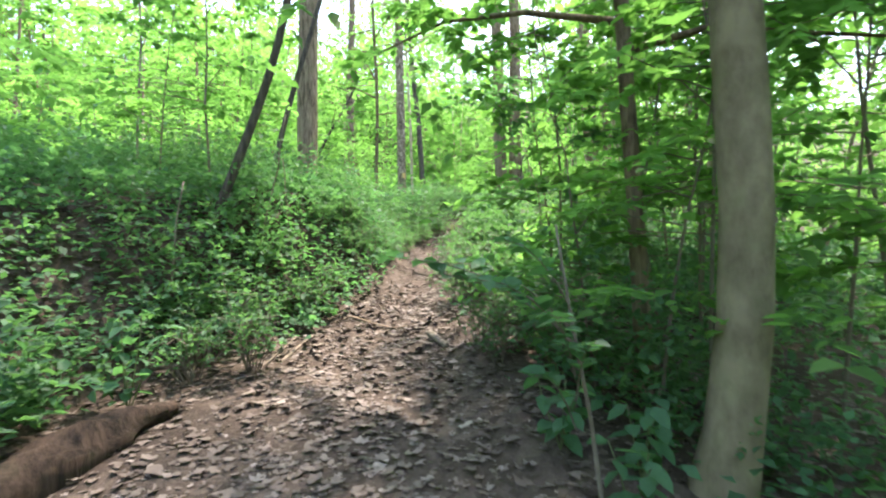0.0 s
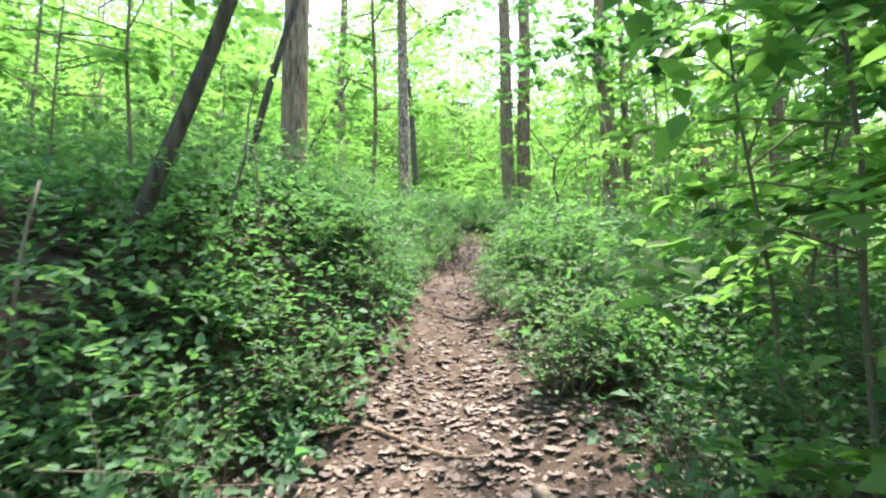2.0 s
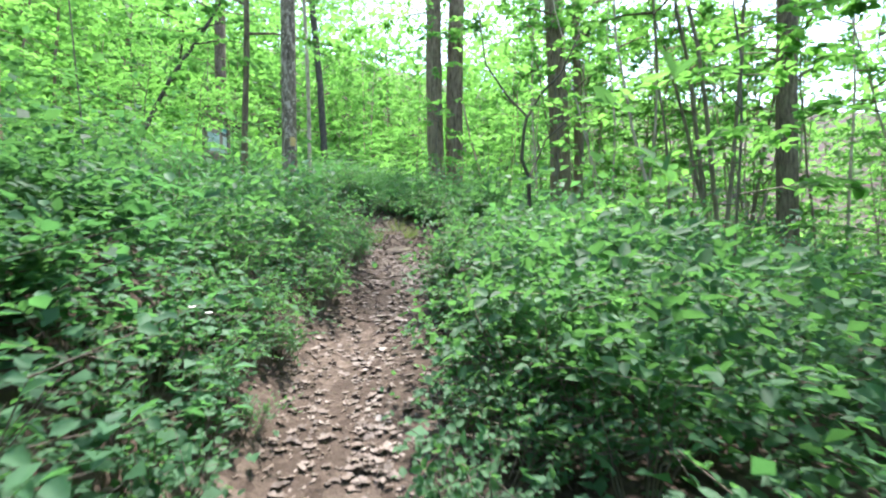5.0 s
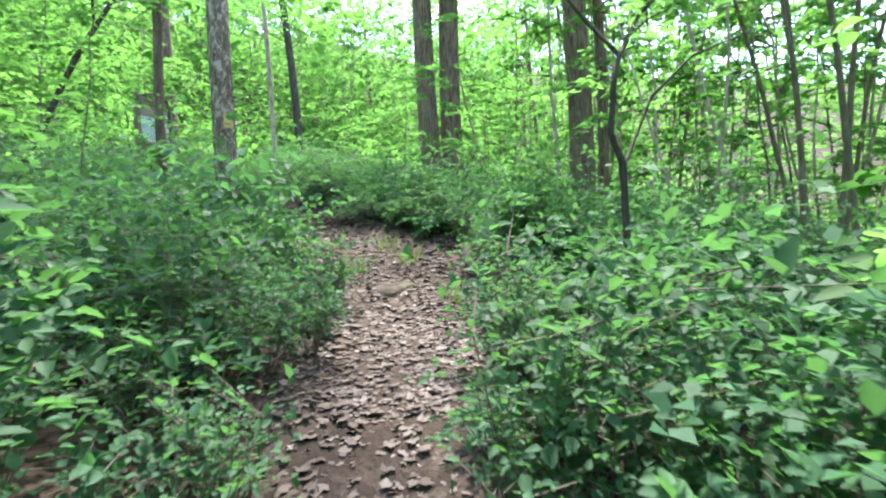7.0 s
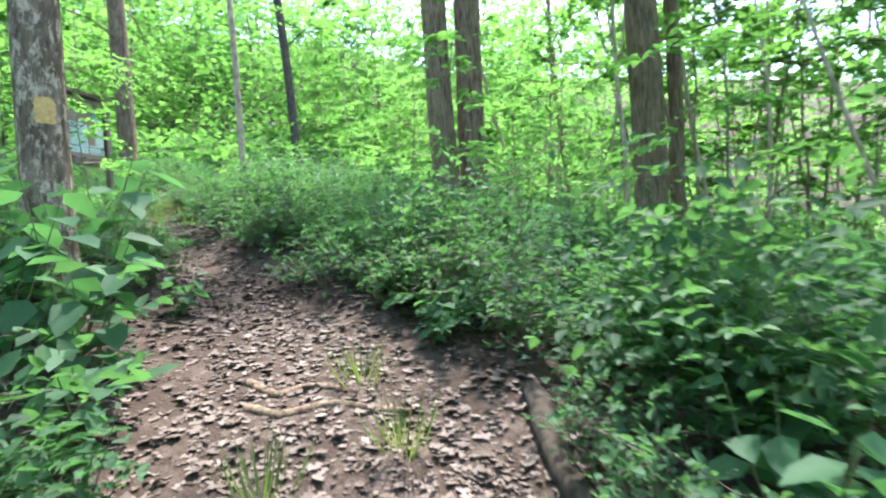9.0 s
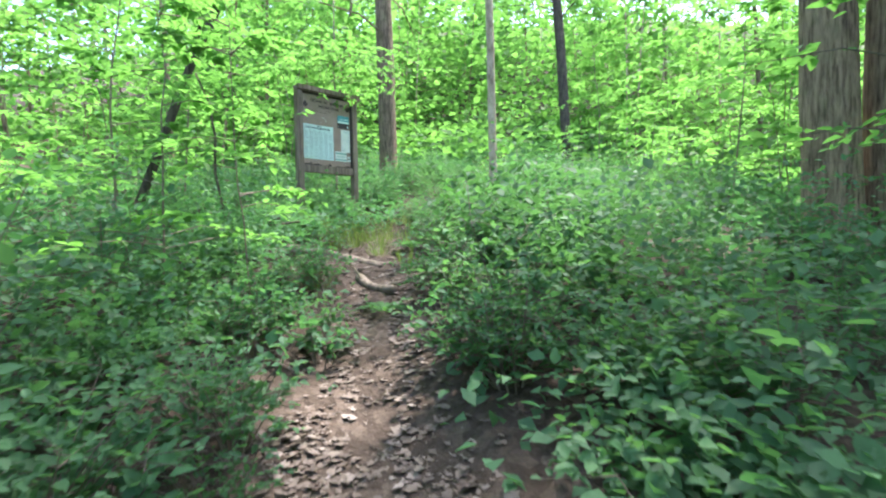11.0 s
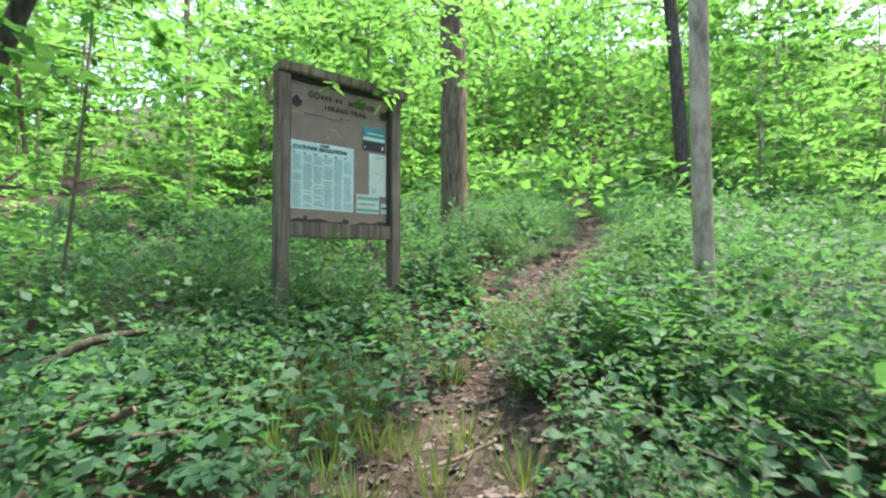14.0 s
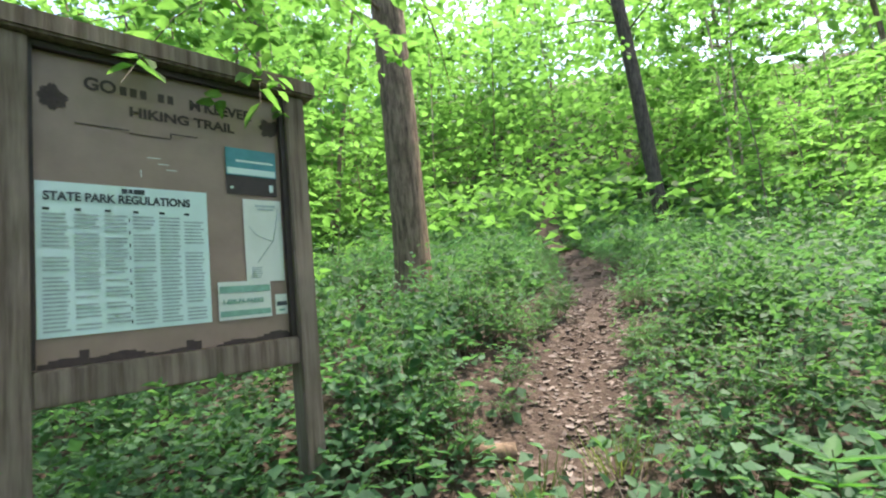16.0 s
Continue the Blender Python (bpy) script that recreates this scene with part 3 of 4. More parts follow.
# leafy bushes that stand out of the undergrowth
bush_shapes = []
for k in range(4):
    w, g = shrub_shape(1.0 + 0.16 * k, 0.6 + 0.06 * k, 12, 32, 0.072, 0.046)
    bush_shapes.append((build("stem", *w, [TWIG]), build("foliage", *g, [LEAF_BROAD if k % 2 else LEAF_SHRUB])))
bushes = []
while len(bushes) < 90:
    y = rng.uniform(5.5, 36)
    u = (0.75 + rng.exponential(2.2)) * (1 if rng.uniform() < 0.55 else -1)
    x = float(path_x(y)) + u
    if abs(u) > 9 or (-6.2 < x < -2.2 and 17.6 < y < 23.4) or (y > 20 and abs(u) < 3.2) or (-2.6 < x < -0.6 and 17 < y < 23 and abs(u) < 1.4) or min([(x - a) ** 2 + (y - b_) ** 2 for a, b_ in bushes + KEEP]) < 0.5:
        continue
    if abs(u) < 1.5 and (9 < y < 15.5 or rng.uniform() < 0.6) or min((x - q[1].translation.x) ** 2 + (y - q[1].translation.y) ** 2 for q in PATH) < 1.3:
        continue
    bushes.append((x, y))
    root = thing("bush", "leafy green bush standing out of the undergrowth", "bush", "woodland bushes", pose(x, y, ground_at(x, y), rng.normal(0, 5), rng.normal(0, 5), rng.uniform(0, 360)) @ Matrix.Scale(rng.uniform(0.7, 1.15), 4))
    for nm, dat in zip(("stem", "foliage"), bush_shapes[len(bushes) % 4]):
        part(nm, None, None, root, data=dat)

# low leafy thicket behind, past counting
thick_g, thick_w = [], []
thick_kinds = [sapling_shape(2.2 + 0.8 * k, 1.2 + 0.2 * k, 16, 36, 0.16, 0.10, 0.1, 0.15, False) for k in range(4)]
for i in range(270):
    y = rng.uniform(-8, 58)
    u = rng.uniform(4.2, 20) * (1 if rng.uniform() < 0.5 else -1)
    x = float(path_x(y)) + u
    if (-9 < x < -3 and 17.5 < y < 24) or (u < 0 and y < 12 and rng.uniform() < 0.65) or (0 < u < 10 and 6 < y < 21):
        continue
    w, g = thick_kinds[int(rng.integers(0, 4))]
    s_, a = rng.uniform(0.8, 1.3), rng.uniform(0, 6.28)
    thick_g.append(placed(g, x, y, s_, a))
    thick_w.append(placed(w[0], x, y, s_, a))
tagged(part("thicket_foliage", merged(thick_g), LEAF_TREE), "leafy green thicket under the woodland trees", "thicket", kind="stuff")
tagged(part("thicket_stems", merged(thick_w), TWIG), "thin dark stems of the thicket", "thicket", kind="stuff")

# ---- undergrowth ----
shrub_kinds = []
for k in range(7):
    if k < 4:
        w, g = shrub_shape(0.66 + 0.09 * k, 0.45 + 0.04 * k, 10 + k, 32, 0.04 + 0.006 * k, 0.025 + 0.004 * k)
    else:
        w, g = shrub_shape(0.48 + 0.08 * (k - 4), 0.42, 9, 18, 0.078, 0.056)
    shrub_kinds.append((w, g))
low_kinds = [shrub_shape(0.6, 0.55, 8, 14, 0.12, 0.085, False) for k in range(4)]
mid_kinds = [shrub_shape(0.62 + 0.08 * k, 0.5, 9, 20, 0.058, 0.04, False) for k in range(5)]
shrub_mesh = [(build("stem", *w, [TWIG]), build("foliage", *g, [LEAF_SHRUB if k < 4 else LEAF_BROAD])) for k, (w, g) in enumerate(shrub_kinds)]
shrub_label = ["small-leaved green shrub in the undergrowth beside the trail"] * 4 + ["broad-leaved low plant in the undergrowth"] * 3
near, mid = [], []
CLEAR = [(0.65, 13.6), (0.45, 14.2), (0.2, 14.8), (0.0, 15.4), (-0.25, 15.9), (-0.68, 16.7), (-1.03, 17.4), (-1.22, 17.8), (-1.5, 18.3),
         (1.6, 1.2), (1.45, 0.95), (1.8, 1.15), (1.3, 0.7), (0.03, 5.6), (0.1, 6.5), (0.18, 7.4), (0.25, 8.3), (0.28, 8.9), (0.33, 9.6), (0.5, 10.1), (0.65, 10.5), (0.75, 11.2), (0.78, 12.0), (-0.5, 16.4), (-0.86, 17.0),
         (-2.9, 18.95), (-2.6, 18.95), (-2.9, 19.2), (-2.5, 19.3), (-2.1, 18.8), (-1.7, 18.6), (1.9, 5.3), (2.1, 5.0), (1.6, 5.7), (1.7, 4.8), (-1.45, 1.2), (-1.3, 1.8), (1.6, 13.4),
         (0.95, 1.6), (1.2, 1.2), (-0.33, 13.6), (-2.5, 19.9), (-3.5, 20.5), (-3.2, 20.2), (-1.84, 18.92), (-2.12, 19.43), (-2.42, 19.85), (-2.52, 20.24), (-1.1, 13.9)]


def low_spot(x, y):
    """Where the growth stays low."""
    if -5.2 < x < -3.2 and 20.0 < y < 22.8:
        return 0.72
    if -2.2 < x < -1.0 and 20.3 < y < 22.1:
        return 0.8
    if y > 22.4 and abs(x - float(path_x(y))) < 0.9:
        return 0.6
    return 0.75 if 4.5 < y < 9.5 and x < -0.4 else 1.0


def cleared(x, y, r):
    return any((x - a) ** 2 + (y - b_) ** 2 < r * r for a, b_ in CLEAR)


for i in range(30000):
    y = rng.uniform(-5, 48)
    u = rng.uniform(-16, 16)
    hw = float(half_width(y))
    e = abs(u) - hw
    toe = float(np.interp(y, [1.0, 2.2, 3.2, 4.0, 5.0, 6.2], [2.2, 1.9, 1.45, 1.0, 0.55, 0.0]))
    if e < 0.04 or (u < 0 and -u < toe - 0.15 and rng.uniform() < 0.93):
        continue
    dens = 8.5 if e < 1.6 else (4.5 if e < 3 else (2.6 if e < 6 else 1.1))
    if rng.uniform() > dens * 1696 / 30000:
        continue
    x = float(path_x(y)) + u
    if cleared(x, y, 0.4) or (u > 0 and y < 3.4 and rng.uniform() < 0.6):
        continue
    (near if e < 0.75 and -1 < y < 27 else mid).append((x, y, e))
mid += near[300:]
near = near[:300]
for x, y, e in near:
    k = int(rng.integers(0, 4)) if rng.uniform() < 0.85 else int(rng.integers(4, 7))
    s = rng.uniform(0.75, 1.1) * (0.7 + 0.3 * min(1, e / 0.5)) * low_spot(x, y)
    root = thing("shrub", shrub_label[k], "shrub", "undergrowth shrubs", pose(x, y, ground_at(x, y), rng.normal(0, 6), rng.normal(0, 6), rng.uniform(0, 360)) @ Matrix.Scale(s, 4))
    for nm, dat in zip(("stem", "foliage"), shrub_mesh[k]):
        part(nm, None, None, root, data=dat)
bulk = {"undergrowth": ([], LEAF_SHRUB, "dense green small-leaved undergrowth along the trail"), "ground_cover": ([], LEAF_BROAD, "broad-leaved green ground cover under the trees")}
stems_all = []
for x, y, e in mid:
    if e < 1.0 and -1 < y < 28:
        k = int(rng.integers(0, 4)) if rng.uniform() < 0.85 else int(rng.integers(4, 7))
        w, g = shrub_kinds[k]
        key = "undergrowth" if k < 4 else "ground_cover"
    elif e < 4.5 and y < 30:
        w, g = mid_kinds[int(rng.integers(0, 5))]
        key = "undergrowth" if rng.uniform() < 0.7 else "ground_cover"
    else:
        w, g = low_kinds[int(rng.integers(0, 4))]
        key = "undergrowth" if rng.uniform() < 0.5 else "ground_cover"
    s, a = rng.uniform(0.85, 1.3) * (1.25 if (4.5 < y < 13.5 or (17.5 < y < 21 and x > -1.6)) and e > 0.4 else 1.0) * (0.6 + 0.4 * min(1, e / 0.5)) * low_spot(x, y), rng.uniform(0, 6.28)
    bulk[key][0].append(placed(g, x, y, s, a))
    if e < 0.5:
        stems_all.append(placed(w, x, y, s, a))
# low herbs that close the gaps
n = 60000
hy = rng.uniform(-4, 40, n)
hu = rng.normal(0, 3.0, n)
ok = np.abs(hu) > half_width(hy) + rng.uniform(-0.02, 0.5, n) + 0.3 * (hy < 2) + 1.0 * ((hy < 3.2) & (hu < 0))
hy, hu = hy[ok], hu[ok]
hx = path_x(hy) + hu
ex = rng.uniform(-5.6, -2.95, 3600)
ey = rng.uniform(19.5, 22.6, 3600)
ex2 = np.concatenate([rng.uniform(-2.6, -0.5, 1500), rng.uniform(-2.4, 0.4, 3000)])
ey2 = np.concatenate([rng.uniform(4.3, 8.5, 1500), rng.uniform(19.8, 22.8, 3000)])
bx, by = rng.uniform(-4.5, -0.4, 12000), rng.uniform(2.4, 9.0, 12000)
ok = path_x(by) - bx > np.interp(by, [2.2, 3.2, 4.0, 5.0, 6.2], [2.0, 1.5, 1.05, 0.7, 0.5])
ex, ey = np.concatenate([ex, bx[ok]]), np.concatenate([ey, by[ok]])
ok = np.abs(ex2 - path_x(ey2)) > half_width(ey2) + 0.05
hx, hy = np.concatenate([hx, ex, ex2[ok]]), np.concatenate([hy, ey, ey2[ok]])
wx, wy = rng.uniform(-17, 14, 42000), rng.uniform(3, 44, 42000)
ok = np.abs(wx - path_x(wy)) > half_width(wy) + 1.2
hx, hy = np.concatenate([hx, wx[ok]]), np.concatenate([hy, wy[ok]])
n = len(hx)
hz = height(hx, hy) + rng.uniform(0.03, 0.3, n)
hd = rng.normal(0, 1, (n, 3)) * np.array([1, 1, 0.3])
hs = rng.uniform(0.045, 0.11, n) * np.where(np.abs(hx - path_x(hy)) > 4, 1.6, 1.0)
bulk["ground_cover"][0].append(leaves(np.column_stack([hx, hy, hz]), hd, up_normals(n, 0.35), hs, hs * 0.7, 0.2, False))
for key, (pieces, mat, label) in bulk.items():
    tagged(part(key, merged(pieces), mat), label, "undergrowth", kind="stuff")
tagged(part("undergrowth_stems", merged(stems_all), TWIG), "thin brown stems of the undergrowth", "undergrowth", kind="stuff")

# ---- leaf litter on the trail ----
n1, n2, n3, n4 = 20000, 12000, 3000, 6000
ly = np.concatenate([rng.uniform(-3.0, 34, n1), rng.uniform(-2, 5.2, n2), rng.uniform(-3, 30, n3), rng.uniform(10.5, 16.5, n4)])
lu = np.concatenate([rng.normal(0, 0.75, n1) * (half_width(ly[:n1]) * 0.95 + 0.12), rng.uniform(-3.0, 3.2, n2), rng.normal(0, 3, n3), rng.uniform(-1.15, 1.15, n4) * (half_width(ly[-n4:]) + 0.1)])
n = len(ly)
lx = path_x(ly) + lu
lz = height(lx, ly) + rng.uniform(0.0, 0.006, n)
az = rng.uniform(0, 6.28, n)
D = np.column_stack([np.cos(az), np.sin(az), rng.normal(0, 0.12, n)])
ls = (0.03 + 0.075 * rng.uniform(0, 1, n) ** 1.3) * np.where(ly < 6, 1.0, 0.85)
LV, LF = fallen_leaves(np.column_stack([lx, ly, lz]), D, up_normals(n, 0.11), ls, ls * rng.uniform(0.5, 0.95, n), rng.uniform(-0.4, 0.6, n))
tagged(part("leaf_litter", (LV, LF), DEAD_LEAF), "dry brown fallen leaves covering the trail", "leaf litter", kind="stuff")

# ---- notice board ----
SIGN = pose(-4.5, 21.265, 0, 0, 0, 67.0)
WOOD = bark_material("weathered_timber", (0.10, 0.068, 0.052), (0.27, 0.205, 0.165), 0.06, 26.0, 0.5, 0.08)
BOARD = plain_material("brown_painted_board", (0.31, 0.205, 0.155), 0.5, 6.0, 0.25, 0.1)
TRIM = plain_material("dark_stained_trim", (0.045, 0.028, 0.024), 0.6, 20.0, 0.4)
PAPER = plain_material("laminated_paper", (0.62, 0.76, 0.71), 0.22, 3.0, 0.10, 0.02)
PAPER_WARM = plain_material("map_paper", (0.66, 0.68, 0.60), 0.35, 4.0, 0.10, 0.02)
PRINT_GREY = plain_material("grey_print", (0.40, 0.49, 0.47), 0.4, 40.0, 0.3, 0.0)
PRINT_DARK = plain_material("dark_print", (0.03, 0.04, 0.045), 0.5, 40.0, 0.2, 0.0)
PRINT_TEAL = plain_material("teal_print", (0.06, 0.30, 0.34), 0.3, 8.0, 0.4, 0.0)
PRINT_GREEN = plain_material("green_print", (0.22, 0.42, 0.33), 0.4, 30.0, 0.3, 0.0)
ROUTED = plain_material("routed_brown_lettering", (0.06, 0.036, 0.03), 0.7, 40.0, 0.3)
YELLOW = plain_material("yellow_paint", (0.74, 0.47, 0.17), 0.75, 30.0, 0.4, 0.3)


def box(x0, x1, y0, y1, z0, z1, bevel=0.006, warp=0.0):
    """A timber with eased edges, in the board's own axes."""
    bm = bmesh.new()
    bmesh.ops.create_cube(bm, size=1.0)
    for v in bm.verts:
        v.co = Vector((x0 if v.co.x < 0 else x1, y0 if v.co.y < 0 else y1, z0 if v.co.z < 0 else z1))
    if bevel:
        bmesh.ops.bevel(bm, geom=bm.edges[:], offset=bevel, segments=2, affect="EDGES")
    me = bpy.data.meshes.new("timber")
    bm.to_mesh(me)
    bm.free()
    return me


def boxed(name, dims, mat, parent, label="", bevel=0.006):
    me = box(*dims, bevel=bevel)
    me.materials.append(mat)
    ob = new(name, me)
    ob.parent = parent
    return tagged(ob, label) if label else ob


def bars(name, rects, y, mat, parent):
    V, F = [], []
    for x0, x1, z0, z1 in rects:
        k = len(V)
        V += [(x0, y, z0), (x1, y, z0), (x1, y, z1), (x0, y, z1)]
        F.append((k, k + 1, k + 2, k + 3))
    return part(name, (np.array(V), np.array(F)), mat, parent)


def lettering(text, x, z, size, y, mat, parent, squeeze=1.0, name="lettering"):
    cu = bpy.data.curves.new(name, "FONT")
    cu.body, cu.size, cu.extrude, cu.offset = text, size, 0.0008, size * 0.03
    cu.materials.append(mat)
    ob = new(name, cu)
    ob.parent = parent
    ob.matrix_basis = pose(x, y, z, 90, 0, 0) @ Matrix.Diagonal((squeeze, 1, 1, 1))
    return ob


gl, gr = ground_at(-4.53, 21.18), ground_at(-4.1, 22.2)
board = thing("notice_board", "weathered brown timber trailhead notice board on two posts", "notice board", "", SIGN)
boxed("post", (-0.125, -0.018, -0.055, 0.05, gl - 0.3, 5.13), WOOD, board)
boxed("post", (0.965, 1.065, -0.055, 0.05, gr - 0.3, 5.13), WOOD, board)
boxed("top_beam", (-0.115, 1.12, -0.09, 0.09, 5.132, 5.215), WOOD, board, "weathered timber cap along the top", 0.01)
boxed("bottom_rail", (-0.016, 0.963, -0.05, 0.045, 3.80, 3.925), WOOD, board)
panel = boxed("back_panel", (-0.017, 0.964, 0.0, 0.02, 3.926, 5.13), BOARD, board, "brown painted panel with faded routed lettering", 0.0)
for d in ((-0.017, -0.004, -0.03, -0.001, 3.93, 5.128), (0.938, 0.964, -0.03, -0.001, 3.93, 5.128), (-0.003, 0.937, -0.03, -0.001, 5.10, 5.128)):
    boxed("trim_strip", d, TRIM, board, "", 0.002)
lettering("HIKING TRAIL", 0.30, 4.903, 0.056, -0.003, ROUTED, panel, 1.2)
lettering("M'KEEVER", 0.53, 4.978, 0.064, -0.003, ROUTED, panel, 1.0)
lettering("GO", 0.15, 4.985, 0.07, -0.003, ROUTED, panel, 1.0)
bars("scratch", [(0.36, 0.41, 4.735, 4.738), (0.40, 0.44, 4.712, 4.715), (0.43, 0.47, 4.69, 4.693), (0.335, 0.338, 4.65, 4.68)], -0.002, PAPER_WARM, panel)
wave_x = np.linspace(0.0, 0.93, 32)
bars("weather_stain", [(x, x + 0.03, 3.927, 3.945 + 0.012 * math.sin(9 * x) + 0.008 * math.sin(31 * x) + (0.03 if abs(x - 0.5) < 0.02 or abs(x - 0.12) < 0.02 else 0)) for x in wave_x], -0.002, ROUTED, panel)
for q in range(5):
    x = 0.27 + 0.036 * q + (0.03 if q > 2 else 0)
    bars("faded_letter", [(x, x + 0.024, 4.985, 5.022)], -0.003, ROUTED, panel)
bars("trail_line", [(0.12, 0.30, 4.838, 4.843), (0.30, 0.45, 4.826, 4.831), (0.45, 0.455, 4.83, 4.855), (0.455, 0.56, 4.85, 4.855)], -0.003, ROUTED, panel)
for cx, cz in ((0.055, 4.93), (0.90, 4.955)):
    a = np.linspace(0, 2 * np.pi, 9)[:-1]
    P = np.tile([cx, -0.003, cz], (8, 1))
    dd = np.column_stack([np.cos(a), 0 * a, np.sin(a)])
    part("leaf_emblem", leaves(P, dd, np.tile([0.0, -1.0, 0.0], (8, 1)), np.full(8, 0.055) * rng.uniform(0.7, 1.2, 8), np.full(8, 0.04), 0.0), ROUTED, panel)


def sheet(name, label, x0, x1, z0, z1, mat, y=-0.004):
    """A flat paper or card on the panel, a little wavy."""
    th = thing(name, label, "poster", "notices on the board", SIGN)
    nx, nz = 8, 8
    X, Z = np.meshgrid(np.linspace(x0, x1, nx), np.linspace(z0, z1, nz), indexing="ij")
    Y = y - 0.0015 - 0.0012 * np.sin(9 * X + 5 * Z)
    k = np.arange(nx * nz).reshape(nx, nz)
    F = np.stack([k[:-1, :-1], k[1:, :-1], k[1:, 1:], k[:-1, 1:]], -1).reshape(-1, 4)
    return part("paper", (np.stack([X, Y, Z], -1).reshape(-1, 3), F), mat, th, shade=True)


def print_lines(rows, x0, x1, z0, z1, fill=0.6, ragged=0.25):
    out = []
    for i in range(rows):
        z = z1 - (z1 - z0) * (i + 0.5) / rows
        if rng.uniform() < 0.08:
            continue
        h = (z1 - z0) / rows * fill / 2
        out.append((x0, x1 - (x1 - x0) * ragged * rng.uniform(0, 1) ** 3, z - h, z + h))
    return out


rules = sheet("regulations_poster", "pale green laminated poster of printed park regulations", 0.0, 0.585, 4.035, 4.605, PAPER)
lettering("STATE PARK REGULATIONS", 0.022, 4.535, 0.046, -0.009, PRINT_DARK, rules, 0.86)
bars("emblem", [(0.265, 0.285, 4.575, 4.595), (0.288, 0.303, 4.577, 4.594), (0.306, 0.345, 4.575, 4.595)], -0.009, PRINT_DARK, rules)
lines = []
for q in range(6):
    lines += print_lines(30, 0.018 + 0.094 * q, 0.096 + 0.094 * q, 4.05, 4.49, 0.5)
bars("small_print", lines, -0.009, PRINT_GREY, rules)
bars("heading_mark", [(0.02 + 0.094 * q, 0.04 + 0.094 * q, 4.497, 4.507) for q in range(6)], -0.009, PRINT_DARK, rules)
bars("staple", [(0.286, 0.29, 4.06 + 0.05 * q, 4.075 + 0.05 * q) for q in range(9)], -0.0095, PRINT_DARK, rules)
flyer = sheet("park_flyer", "teal and brown printed park flyer on the board", 0.675, 0.915, 4.61, 4.83, TRIM)
bars("picture", [(0.675, 0.915, 4.70, 4.83)], -0.009, PRINT_TEAL, flyer)
bars("cloud_band", [(0.68, 0.91, 4.705, 4.735), (0.72, 0.90, 4.765, 4.775)], -0.0105, PAPER, flyer)
bars("emblem", [(0.875, 0.895, 4.63, 4.665), (0.69, 0.705, 4.635, 4.645)], -0.0105, PAPER, flyer)
chart = sheet("trail_map", "white printed trail map sheet pinned to the board", 0.745, 0.93, 4.20, 4.59, PAPER_WARM)
bars("map_heading", [(0.80, 0.90, 4.555, 4.565), (0.81, 0.89, 4.54, 4.547)], -0.009, PRINT_GREY, chart)
part("map_line", tube(np.array([(0.80, -0.009, 4.29), (0.84, -0.009, 4.34), (0.88, -0.009, 4.39), (0.90, -0.009, 4.47), (0.91, -0.009, 4.55)]), np.full(5, 0.0016), 4, False), PRINT_GREY, chart)
part("map_line", tube(np.array([(0.77, -0.009, 4.46), (0.80, -0.009, 4.42), (0.85, -0.009, 4.40), (0.88, -0.009, 4.39)]), np.full(4, 0.0016), 4, False), PRINT_GREY, chart)
bars("legend", print_lines(6, 0.77, 0.82, 4.215, 4.27, 0.5), -0.009, PRINT_GREY, chart)
card = sheet("park_plate", "green and white printed plate on the board", 0.615, 0.855, 4.035, 4.205, PAPER_WARM)
bars("green_band", [(0.62, 0.85, 4.155, 4.185), (0.62, 0.85, 4.05, 4.075)], -0.009, PRINT_GREEN, card)
lettering("1-888-PA-PARKS", 0.63, 4.105, 0.03, -0.009, PRINT_GREEN, card, 0.88)
badge = sheet("keystone_badge", "small white keystone badge on the board", 0.875, 0.935, 4.04, 4.135, PAPER_WARM)
bars("emblem", [(0.88, 0.93, 4.08, 4.10)], -0.009, PRINT_DARK, badge)
bars("green_mark", [(0.89, 0.92, 4.055, 4.065)], -0.009, PRINT_GREEN, badge)

# yellow trail blaze painted on the flaky tree
zz = np.linspace(-0.085, 0.085, 9)
edge = [(-76, -42), (-80, -39), (-82, -42), (-78, -38), (-82, -38), (-79, -40), (-82, -37), (-78, -41), (-79, -46)]
bz = 3.03 - ground_at(-1.22, 14.93)
V = np.array([(0.154 * math.cos(q) - 0.012, 0.154 * math.sin(q) + 0.006, bz + z + 0.006 * math.sin(40 * q)) for z, (a0, a1) in zip(zz, edge) for q in np.radians(np.linspace(a0, a1, 9))])
k = np.arange(81).reshape(9, 9)
part("blaze", (V, np.stack([k[:-1, :-1], k[:-1, 1:], k[1:, 1:], k[1:, :-1]], -1).reshape(-1, 4)), YELLOW, blazed, "faded yellow painted trail blaze", True)


